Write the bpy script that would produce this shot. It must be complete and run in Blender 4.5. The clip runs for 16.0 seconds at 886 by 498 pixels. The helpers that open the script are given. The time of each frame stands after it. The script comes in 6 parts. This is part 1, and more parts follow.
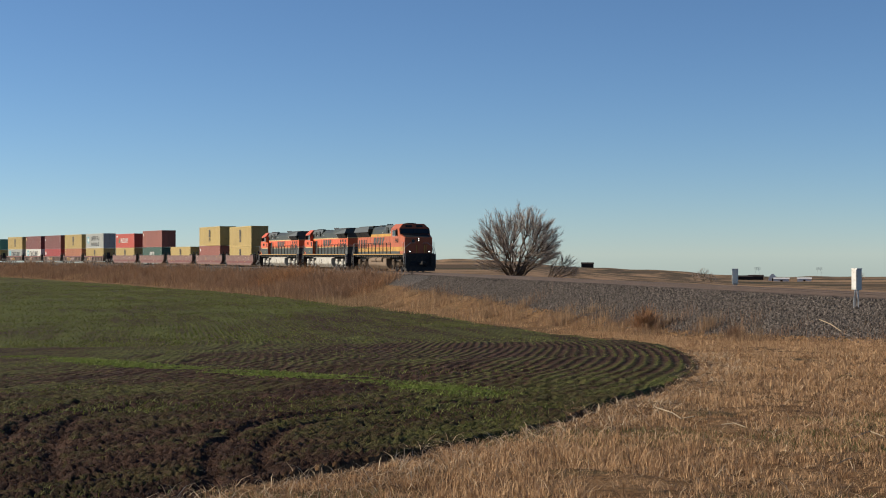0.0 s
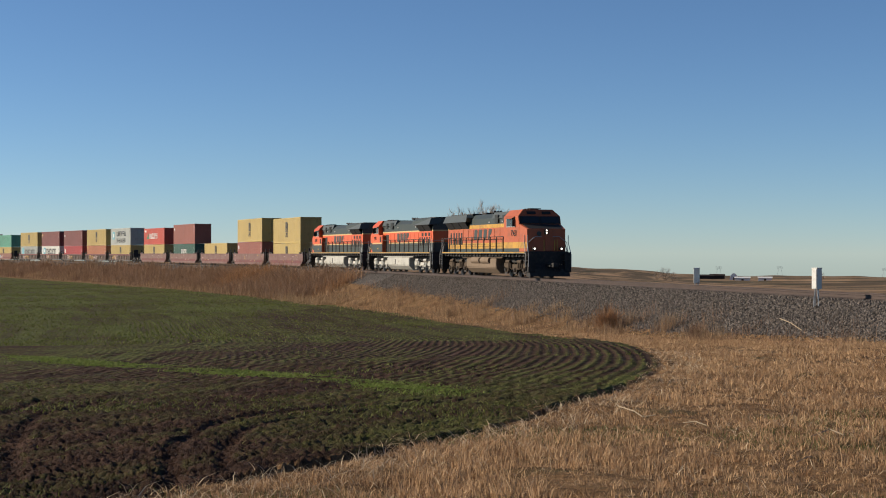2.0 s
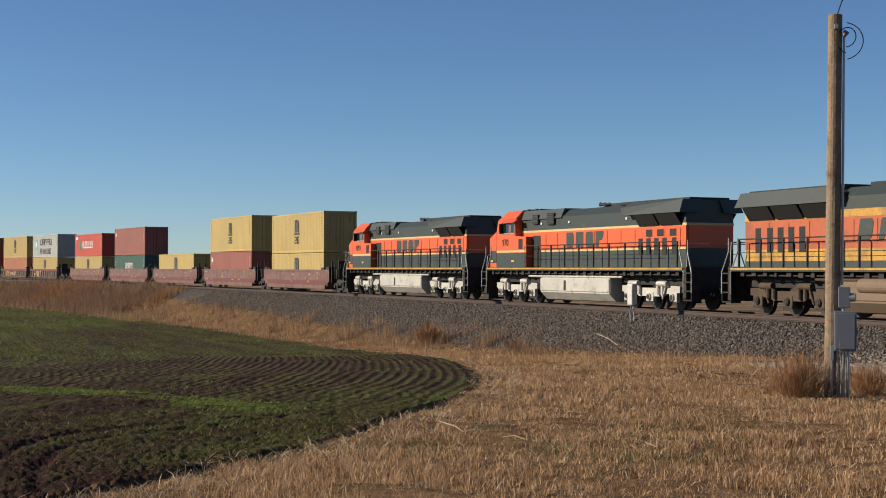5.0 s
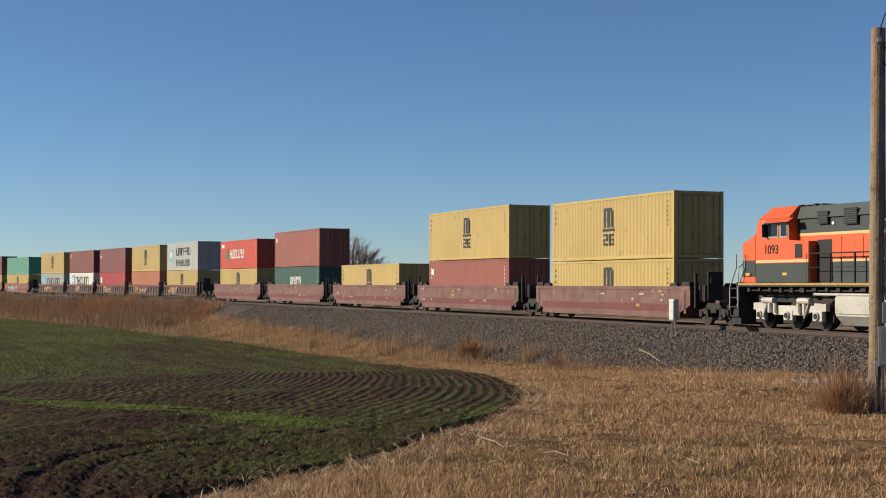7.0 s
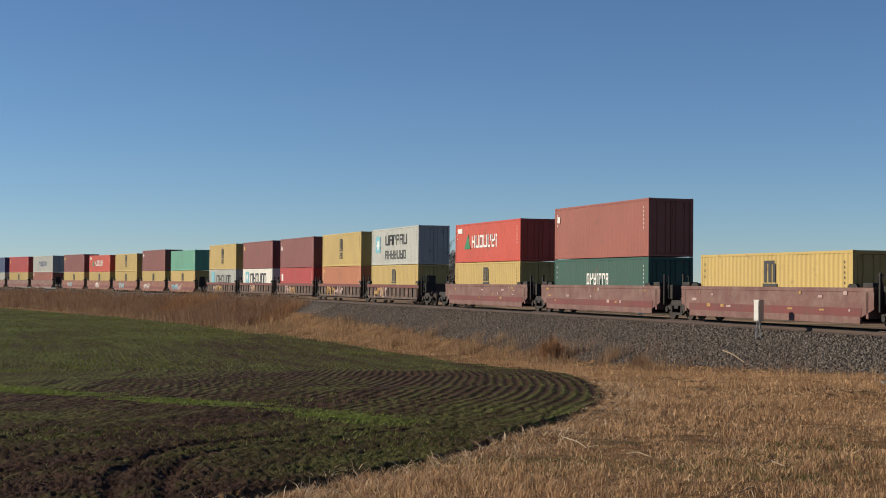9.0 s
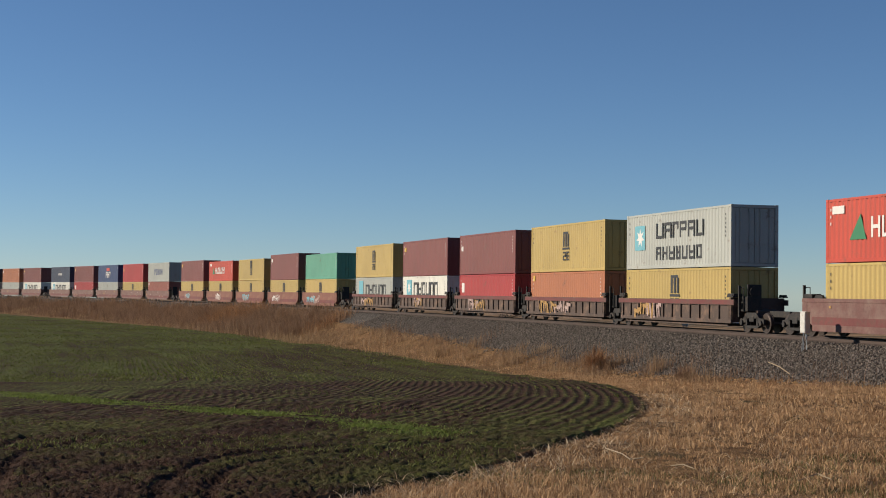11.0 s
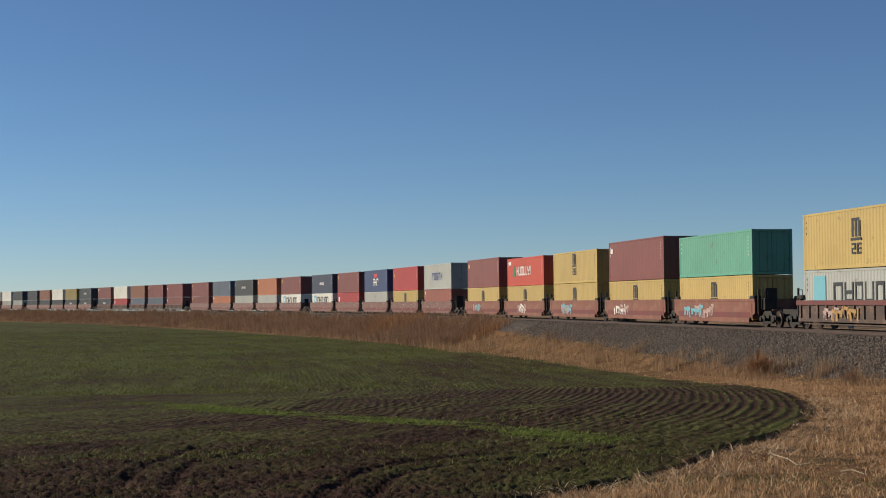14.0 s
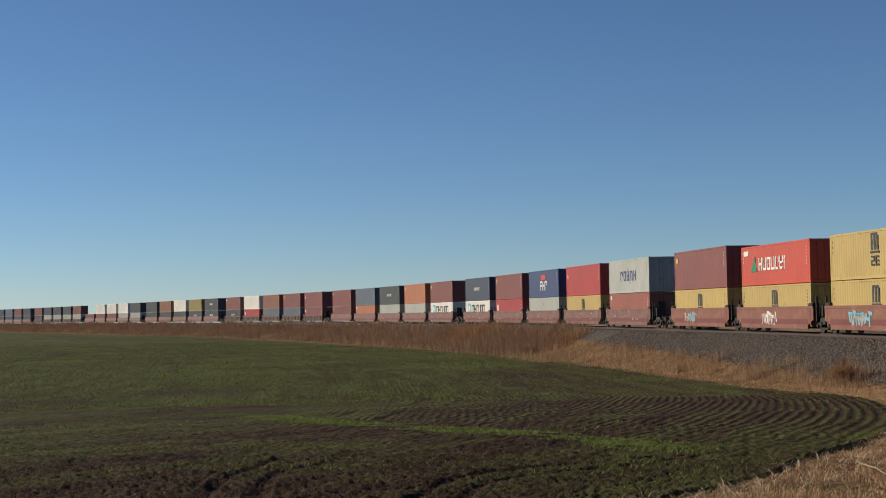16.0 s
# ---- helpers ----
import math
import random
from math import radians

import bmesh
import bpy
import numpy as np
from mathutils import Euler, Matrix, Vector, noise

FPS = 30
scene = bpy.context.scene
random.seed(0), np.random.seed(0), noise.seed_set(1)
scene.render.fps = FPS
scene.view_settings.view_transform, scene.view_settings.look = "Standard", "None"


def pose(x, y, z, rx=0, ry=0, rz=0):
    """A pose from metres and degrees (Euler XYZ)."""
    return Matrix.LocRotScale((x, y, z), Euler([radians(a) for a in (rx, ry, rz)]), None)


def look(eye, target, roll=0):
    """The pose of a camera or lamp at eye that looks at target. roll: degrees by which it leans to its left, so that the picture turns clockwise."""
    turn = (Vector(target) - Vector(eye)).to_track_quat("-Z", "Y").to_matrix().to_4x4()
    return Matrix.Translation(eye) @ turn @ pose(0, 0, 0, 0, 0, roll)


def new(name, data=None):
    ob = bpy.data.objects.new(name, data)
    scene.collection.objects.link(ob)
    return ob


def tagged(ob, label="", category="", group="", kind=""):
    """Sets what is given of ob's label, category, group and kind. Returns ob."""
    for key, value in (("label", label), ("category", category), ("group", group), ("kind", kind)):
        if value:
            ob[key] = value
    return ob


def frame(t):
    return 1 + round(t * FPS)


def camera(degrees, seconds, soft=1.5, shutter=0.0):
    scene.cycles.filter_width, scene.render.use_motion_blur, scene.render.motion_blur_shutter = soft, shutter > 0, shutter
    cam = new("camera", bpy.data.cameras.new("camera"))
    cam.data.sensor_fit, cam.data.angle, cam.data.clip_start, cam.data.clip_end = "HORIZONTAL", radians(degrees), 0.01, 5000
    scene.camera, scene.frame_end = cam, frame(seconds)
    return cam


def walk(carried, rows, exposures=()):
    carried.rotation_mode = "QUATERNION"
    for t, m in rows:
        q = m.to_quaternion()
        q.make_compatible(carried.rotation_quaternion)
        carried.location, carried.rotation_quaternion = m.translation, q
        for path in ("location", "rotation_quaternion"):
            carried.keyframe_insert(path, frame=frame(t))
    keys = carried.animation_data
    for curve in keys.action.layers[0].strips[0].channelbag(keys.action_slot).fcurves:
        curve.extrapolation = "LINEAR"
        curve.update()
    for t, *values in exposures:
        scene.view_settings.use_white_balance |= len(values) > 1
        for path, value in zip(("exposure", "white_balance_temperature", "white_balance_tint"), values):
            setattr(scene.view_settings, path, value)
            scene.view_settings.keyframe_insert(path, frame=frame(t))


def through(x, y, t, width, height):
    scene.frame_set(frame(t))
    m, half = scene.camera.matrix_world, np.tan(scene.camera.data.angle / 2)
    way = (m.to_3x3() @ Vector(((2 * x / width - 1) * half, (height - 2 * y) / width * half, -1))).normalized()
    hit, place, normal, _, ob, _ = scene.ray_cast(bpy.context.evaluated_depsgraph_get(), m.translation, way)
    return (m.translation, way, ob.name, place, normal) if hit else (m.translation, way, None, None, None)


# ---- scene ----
# camera on a tripod, panning
EYE = Vector((0.0, 0.0, 1.62))
cam = camera(33.76, 16.0, soft=1.0)
PAN = (
    # seconds, bearing to the right, tilt up, lean, in degrees
    (0.0, 0.0, 0.234, -0.065),
    (0.5, 0.162, 0.057, -0.071),
    (1.0, 0.502, 0.033, -0.165),
    (1.5, 0.758, 0.103, -0.084),
    (2.0, 1.455, 0.181, 0.048),
    (2.5, 3.047, 0.144, 0.212),
    (3.0, 5.031, 0.28, 0.311),
    (3.5, 7.388, 0.765, 0.45),
    (3.7, 8.121, 0.727, 0.5),
    (6.0, 8.452, 0.974, 0.193),
    (6.5, 7.94, 1.125, 0.228),
    (7.0, 6.83, 1.407, 0.217),
    (7.5, 5.772, 1.427, 0.252),
    (8.0, 4.979, 1.486, 0.259),
    (8.5, 3.986, 1.309, 0.334),
    (9.0, 3.598, 1.35, 0.502),
    (11.5, 1.282, 2.037, 0.597),
    (12.0, 0.437, 2.286, 0.476),
    (12.5, -1.001, 2.071, 0.149),
    (13.0, -1.358, 2.194, 0.076),
    (13.5, -2.188, 2.032, -0.193),
    (14.0, -4.273, 2.047, -0.505),
    (14.5, -5.151, 2.857, -0.868),
    (15.0, -6.642, 2.638, -0.871),
    (15.5, -7.193, 2.572, -0.987),
    (16.0, -7.389, 2.474, -1.0),
)


def aim(bearing, tilt):
    b, e = radians(bearing), radians(tilt)
    return Vector((math.sin(b) * math.cos(e), math.cos(b) * math.cos(e), math.sin(e)))


walk(cam, [(t, look(EYE, EYE + aim(b, e), lean)) for t, b, e, lean in PAN],
     exposures=[(0, 0.58, 6400, 9), (3.7, 0.53, 6400, 9), (7.0, 0.52, 6400, 9), (9.0, 0.44, 6400, 9), (11.5, 0.36, 6400, 9), (16, 0.30, 6400, 9)])

# ---- light: low winter sun from the left, clear sky ----
SUN_DIR = Vector((-0.895, 0.19, 0.39)).normalized()
world = bpy.data.worlds.new("sky")
scene.world = world
world.use_nodes = True
wn = world.node_tree.nodes
sky = wn.new("ShaderNodeTexSky")
sky.sky_type = "NISHITA"
sky.sun_disc = False
sky.sun_elevation = math.asin(SUN_DIR.z)
sky.sun_rotation = math.atan2(SUN_DIR.x, SUN_DIR.y)
sky.altitude = 900
sky.air_density = 0.8
sky.dust_density = 0.0
sky.ozone_density = 5.0
world.node_tree.links.new(sky.outputs[0], wn["Background"].inputs[0])
wn["Background"].inputs[1].default_value = 0.066
sun = new("sun", bpy.data.lights.new("sun", "SUN"))
sun.data.energy, sun.data.angle, sun.data.color = 5.0, radians(0.6), (1.0, 0.87, 0.70)
sun.matrix_world = look((0, 0, 40), Vector((0, 0, 40)) - SUN_DIR)


# ---- materials ----
def mat(name, color, rough=0.7, metal=0.0, vary=0.25, scale=3.0, fine=40.0, bump=0.0, dirt=None, dirt_amount=0.0, per_object=0.0, per_island=0.0):
    m = bpy.data.materials.new(name)
    m.use_nodes = True
    nt = m.node_tree
    n, l = nt.nodes, nt.links
    bsdf = n["Principled BSDF"]
    bsdf.inputs["Roughness"].default_value = rough
    bsdf.inputs["Metallic"].default_value = metal
    bsdf.inputs["Specular IOR Level"].default_value = 0.12 if rough > 0.8 else 0.4
    co = n.new("ShaderNodeTexCoord")
    big = n.new("ShaderNodeTexNoise")
    big.inputs["Scale"].default_value = scale
    big.inputs["Detail"].default_value = 4
    small = n.new("ShaderNodeTexNoise")
    small.inputs["Scale"].default_value = fine
    small.inputs["Detail"].default_value = 3
    l.new(co.outputs["Object"], big.inputs["Vector"])
    l.new(co.outputs["Object"], small.inputs["Vector"])
    add = n.new("ShaderNodeMath")
    add.operation = "ADD"
    l.new(big.outputs["Fac"], add.inputs[0])
    l.new(small.outputs["Fac"], add.inputs[1])
    last = add.outputs[0]
    if per_object or per_island:
        src = n.new("ShaderNodeObjectInfo").outputs["Random"] if per_object else n.new("ShaderNodeNewGeometry").outputs["Random Per Island"]
        mad = n.new("ShaderNodeMath")
        mad.operation = "MULTIPLY_ADD"
        l.new(src, mad.inputs[0])
        mad.inputs[1].default_value = (per_object or per_island) / max(vary, 0.01)
        l.new(last, mad.inputs[2])
        last = mad.outputs[0]
    ramp = n.new("ShaderNodeMapRange")
    span = (per_object or per_island) / max(vary, 0.01)
    ramp.inputs["From Min"].default_value = 0.6
    ramp.inputs["From Max"].default_value = 1.4 + span
    tot = vary + (per_object or per_island)
    ramp.inputs["To Min"].default_value = 1 - tot
    ramp.inputs["To Max"].default_value = 1 + tot
    l.new(last, ramp.inputs["Value"])
    mul = n.new("ShaderNodeVectorMath")
    mul.operation = "SCALE"
    mul.inputs[0].default_value = color
    l.new(ramp.outputs[0], mul.inputs["Scale"])
    out = mul.outputs[0]
    if dirt:
        spots = n.new("ShaderNodeTexNoise")
        spots.inputs["Scale"].default_value = scale * 2.3
        spots.inputs["Detail"].default_value = 8
        spots.inputs["Roughness"].default_value = 0.7
        l.new(co.outputs["Object"], spots.inputs["Vector"])
        cut = n.new("ShaderNodeMapRange")
        cut.inputs["From Min"].default_value = 0.62 - 0.25 * dirt_amount
        cut.inputs["From Max"].default_value = 0.74
        l.new(spots.outputs["Fac"], cut.inputs["Value"])
        mix = n.new("ShaderNodeMix")
        mix.data_type = "RGBA"
        l.new(cut.outputs[0], mix.inputs["Factor"])
        l.new(out, mix.inputs[6])
        mix.inputs[7].default_value = (*dirt, 1)
        out = mix.outputs[2]
    l.new(out, bsdf.inputs["Base Color"])
    if bump:
        b = n.new("ShaderNodeBump")
        b.inputs["Strength"].default_value = bump
        b.inputs["Distance"].default_value = 0.02
        l.new(small.outputs["Fac"], b.inputs["Height"])
        l.new(b.outputs[0], bsdf.inputs["Normal"])
    return m


# ---- mesh helpers ----
def mesh_of(bm, material):
    me = bpy.data.meshes.new("mesh")
    bmesh.ops.recalc_face_normals(bm, faces=bm.faces[:])
    bm.to_mesh(me)
    bm.free()
    if material:
        me.materials.append(material)
    return me


def part(name, bm, material, parent, label=""):
    me = bm if isinstance(bm, bpy.types.Mesh) else mesh_of(bm, material)
    ob = new(name, me)
    if isinstance(bm, bpy.types.Mesh) and material:
        if not me.materials:
            me.materials.append(material)
        ob.material_slots[0].link = "OBJECT"
        ob.material_slots[0].material = material
    ob.parent = parent
    return tagged(ob, label)


def box(bm, x0, x1, y0, y1, z0, z1, bevel=0.0):
    c = ((x0 + x1) / 2, (y0 + y1) / 2, (z0 + z1) / 2)
    m = Matrix.Translation(c) @ Matrix.Diagonal((x1 - x0, y1 - y0, z1 - z0, 1))
    r = bmesh.ops.create_cube(bm, size=1.0, matrix=m)
    if bevel:
        edges = list({e for v in r["verts"] for e in v.link_edges})
        bmesh.ops.bevel(bm, geom=edges, offset=bevel, segments=2, affect="EDGES", profile=0.5)
    return bm


def tube(bm, a, b, r0, r1=None, seg=10):
    a, b = Vector(a), Vector(b)
    d = b - a
    m = Matrix.Translation((a + b) / 2) @ d.to_track_quat("Z", "Y").to_matrix().to_4x4()
    bmesh.ops.create_cone(bm, cap_ends=True, segments=seg, radius1=r0, radius2=r0 if r1 is None else r1, depth=d.length, matrix=m)
    return bm


def pipe(bm, points, r, seg=8):
    for a, b in zip(points, points[1:]):
        tube(bm, a, b, r, r, seg)
    return bm


def prism(bm, outline, y0, y1):
    """A closed outline in x and z, drawn out from y0 to y1."""
    f0 = [bm.verts.new((x, y0, z)) for x, z in outline]
    f1 = [bm.verts.new((x, y1, z)) for x, z in outline]
    n = len(outline)
    bm.faces.new(f0)
    bm.faces.new(f1[::-1])
    for i in range(n):
        bm.faces.new((f0[i], f1[i], f1[(i + 1) % n], f0[(i + 1) % n]))
    return bm


# ---- the track's line: a long bend that straightens beside the camera ----
BEND_S = (-700, -450, -350, -250, -150, -50, 100)
BEND_DEG = (-50.14, -56.59, -57.60, -60.01, -68.56, -75.48, -77.70)
_u = np.linspace(-900, 320, 2441)
_th = np.interp(_u, BEND_S, np.radians(BEND_DEG))
_th = np.convolve(np.concatenate([np.full(80, _th[0]), _th, np.full(80, _th[-1])]), np.ones(161) / 161, "valid")
_X = np.concatenate([[0], np.cumsum(np.cos((_th[1:] + _th[:-1]) / 2) * 0.5)])
_Y = np.concatenate([[0], np.cumsum(np.sin((_th[1:] + _th[:-1]) / 2) * 0.5)])
_X += 19.948 - np.interp(0, _u, _X)
_Y += 54.426 - np.interp(0, _u, _Y)


def on_track(s, q=0.0, z=0.0):
    """The place at s metres along the track and q metres beside it (towards the camera), and the heading."""
    th = np.interp(s, _u, _th)
    return Vector((np.interp(s, _u, _X) + math.sin(th) * q, np.interp(s, _u, _Y) - math.cos(th) * q, z)), th


def track_pose(s, z=0.0):
    p, th = on_track(s, 0, z)
    return pose(p.x, p.y, z, 0, 0, math.degrees(th))


def track_coords(x, y):
    """For arrays of places: how far along the track, and how far beside it (positive towards the camera)."""
    su = _u[::8]
    sx, sy, st = _X[::8], _Y[::8], _th[::8]
    s_out, q_out = np.empty(len(x)), np.empty(len(x))
    for a in range(0, len(x), 4000):
        b = slice(a, a + 4000)
        d2 = (x[b, None] - sx) ** 2 + (y[b, None] - sy) ** 2
        i = d2.argmin(1)
        dx, dy = x[b] - sx[i], y[b] - sy[i]
        q_out[b] = dx * np.sin(st[i]) - dy * np.cos(st[i])
        s_out[b] = su[i] + dx * np.cos(st[i]) + dy * np.sin(st[i])
    return s_out, q_out


# ---- the lie of the land ----
FOOT_S = (-600, -300, -172, -90, -35, -12, 3, 12, 17, 60, 300)
FOOT_Z = (-3.3, -3.15, -3.0, -2.65, -2.4, -2.1, -1.5, -1.2, -1.1, -1.0, -1.0)


def land(x, y):
    x, y = np.asarray(x, float), np.asarray(y, float)
    s, q = track_coords(x, y)
    r2 = x * x + y * y
    foot = np.interp(s, FOOT_S, FOOT_Z)
    near = foot + (-0.12 - foot) * np.exp(-r2 / 28.0 ** 2)
    near = near + 0.05 * np.sin(x * 0.31 + 1) * np.sin(y * 0.27) 
    # behind the track the land lies lower and rises in long waves towards the hills
    far = -1.6 - 0.012 * np.clip(-q - 8, 0, 400)
    # ballast bank
    bank = -0.22 - (np.abs(q) - 1.9) * 0.40
    bank = np.minimum(bank, -0.21)
    base = np.where(q > 0, near, np.maximum(far, -9.0))
    w = 0.15
    z = np.maximum(base, bank) + w * np.exp(-np.abs(base - bank) / w) * 0.5
    z = np.where(np.abs(q) < 1.8, -0.21, z)
    return z, s, q

EDGE_Y = (6, 9, 10.5, 11.7, 12.5, 14.8, 17.6, 21.5, 24.3, 30.4, 38.6, 48, 59, 78, 96, 141, 206, 325, 560)
EDGE_X = (-8, -3.4, -2.3, -1.7, -1.3, -0.2, 1.1, 2.3, 3.6, 5.1, 6.2, 7.1, 7.5, 5.0, 0.6, -12.3, -39, -98, -258)


def stone_width(s):
    """How far the ballast reaches from the track's middle."""
    return np.interp(s, (-100, -60, -30, -12, 0, 10, 20), (3.6, 4.6, 5.6, 6.0, 4.9, 4.3, 4.1))


_ey = np.concatenate([np.linspace(4, 70, 133), np.linspace(74, 560, 60)])
_ex = np.interp(_ey, EDGE_Y, EDGE_X)
_ex[3:-3] = np.convolve(_ex, np.ones(7) / 7, "valid") + 0.3 * np.exp(-((_ey[3:-3] - 45) / 22) ** 2)
FIELD_EDGE = list(zip(_ex[::3].tolist(), _ey[::3].tolist()))


def field_depth(x, y):
    """Metres from the field's right-hand edge into the field (negative outside it)."""
    x, y = np.asarray(x, float), np.asarray(y, float)
    d = np.interp(y, _ey, _ex) - x
    close = np.flatnonzero((np.abs(d) < 45) & (np.hypot(x, y) < 130))
    if len(close):
        d[close] = np.copysign(near_line(x[close], y[close], FIELD_EDGE), d[close])
    return d


SKY_AZ = (-40, -17, 0, 2, 6, 11, 17, 25, 40)
SKY_EL = (-0.25, -0.3, -0.2, -0.2, -0.5, -0.78, -0.88, -0.75, -0.7)


def terrain(x, y):
    z, s, q = land(x, y)
    r = np.hypot(x, y)
    az = np.degrees(np.arctan2(x, y))
    rim = 1.62 + 1500 * np.tan(np.radians(np.interp(az, SKY_AZ, SKY_EL)))
    rim = rim + (0.9 * np.sin(az * 0.8 + 1) + 0.35 * np.sin(az * 2.3) + 0.2 * np.sin(az * 4.1)) * np.clip((r - 500) / 900, 0, 1)
    behind = q < -6
    k = np.clip((r - 90) / 1410, 0, 1)
    hills = -0.75 + (rim + 0.75) * k ** 0.75
    roll = np.sin(r / 90 + az * 0.2) * 0.5 + np.sin(r / 210 + az * 0.11) * 1.4
    hills = hills + roll * np.clip((r - 200) / 400, 0, 1) * np.clip((1500 - r) / 400, 0, 1)
    hills = np.where(r > 1500, rim - (r - 1500) * 0.03, hills)
    z = np.where(behind, hills * np.clip((-q - 6) / 14, 0, 1) + z * (1 - np.clip((-q - 6) / 14, 0, 1)), z)
    return z, s, q


def near_line(x, y, pts):
    """The distance from each place to a line of points."""
    best = np.full(len(x), 1e9)
    for (ax, ay), (bx, by) in zip(pts, pts[1:]):
        dx, dy = bx - ax, by - ay
        u = np.clip(((x - ax) * dx + (y - ay) * dy) / (dx * dx + dy * dy), 0, 1)
        best = np.minimum(best, np.hypot(x - ax - u * dx, y - ay - u * dy))
    return best


# wheel marks in the field
RUTS = (((-1.83, 11.56), (-2.12, 13.29), (-2.32, 14.74), (-2.34, 16.58), (-2.03, 18.49), (-1.13, 20.31), (0.64, 21.76)), ((-1.51, 12.45), (-1.71, 13.74), (-1.81, 14.77), (-1.83, 16.62), (-1.32, 18.58), (-0.19, 20.18), (1.44, 22.41)), ((-3.23, 12.12), (-3.94, 14.69), (-4.65, 18.68), (-4.37, 20.74)), ((-4.61, 15.20), (-5.11, 18.23), (-5.31, 21.33)), ((-7.51, 36.35), (-8.81, 62.51), (-4.25, 76.29)), ((-6.00, 32.04), (-7.08, 60.20), (-2.45, 75.34)))


def rut_depth(x, y):
    """1 in the middle of a wheel mark, 0 beside it."""
    best = np.minimum.reduce([near_line(x, y, p) for p in RUTS])
    return np.clip(1.3 - best / 0.10, 0, 1)


def wave(x, y, k, seed):
    """Smooth uneven patches, about 0 to 1."""
    r = np.random.default_rng(seed)
    v = 0
    for i in range(6):
        a, f, p = r.uniform(0, np.pi), k * r.uniform(0.5, 1.8), r.uniform(0, 6.3)
        v = v + np.sin((x * np.cos(a) + y * np.sin(a)) * f + p)
    return 0.5 + v / 7


def make_ground():
    ang = np.concatenate([np.arange(-180, -34, 3.0), np.arange(-34, 38, 0.11), np.arange(38, 180, 3.0)])
    rad = np.concatenate([[0.001], np.geomspace(1.5, 8.8, 30), np.geomspace(9.0, 30, 260), np.geomspace(30.2, 75, 240), np.geomspace(76, 4500, 190)])
    A, Rr = np.meshgrid(np.radians(ang), rad)
    x, y = (Rr * np.sin(A)).ravel(), (Rr * np.cos(A)).ravel()
    z, s, q = terrain(x, y)
    d = field_depth(x, y)
    na, nr = len(ang), len(rad)
    rng = np.random.default_rng(3)
    near_field = (d > 0) & (np.hypot(x, y) < 60)
    lump = wave(x, y, 5.0, 91) * 0.035 + wave(x, y, 1.3, 92) * 0.06
    z = z + np.where(near_field, lump + rng.normal(0, 0.016, len(x)) * np.clip(1.6 - np.hypot(x, y) / 30, 0.4, 1), 0)
    verge = (d < 0) & (q > stone_width(s) + 0.6) & (np.hypot(x, y) < 70)
    z = z + np.where(verge, 0.06 * (wave(x, y, 1.6, 93) - 0.5) + 0.05 * (wave(x, y, 4.5, 94) - 0.5), 0)
    near = np.hypot(x, y) < 90
    rut = np.zeros(len(x))
    rut[near] = rut_depth(x[near], y[near])
    z = z - 0.035 * rut
    i = np.arange(nr - 1)[:, None] * na
    j = np.arange(na)[None, :]
    k = (j + 1) % na
    faces = np.stack([i + j, i + k, i + na + k, i + na + j], -1).reshape(-1, 4)
    me = bpy.data.meshes.new("mesh")
    me.from_pydata(np.stack([x, y, z], 1).tolist(), [], faces.tolist())
    # masks of what covers the ground: crop, ballast, land behind the track
    reg = me.color_attributes.new("cover", "FLOAT_COLOR", "POINT")
    crop = np.clip(d / 0.6 + 0.5, 0, 1) * (q > 6)
    stone = np.clip((stone_width(s) - np.abs(q)) / 1.2 + 0.5, 0, 1)
    back = (q < -4) * 1.0
    col = np.stack([crop, stone, back, np.clip(1.5 - np.hypot((x - 17.5) / 3.2, (y - 38) / 5.0), 0, 1)], 1).astype(np.float32)
    reg.data.foreach_set("color", col.ravel())
    rows = me.attributes.new("rows", "FLOAT", "POINT")
    rows.data.foreach_set("value", d.astype(np.float32))
    ruts = me.attributes.new("ruts", "FLOAT", "POINT")
    ruts.data.foreach_set("value", rut.astype(np.float32))
    me.polygons.foreach_set("use_smooth", np.ones(len(faces), bool))
    me.materials.append(ground_material())
    g = new("ground", me)
    return tagged(g, "wide prairie ground with green crop field, dry straw and stone ballast bank", "ground", kind="structure")


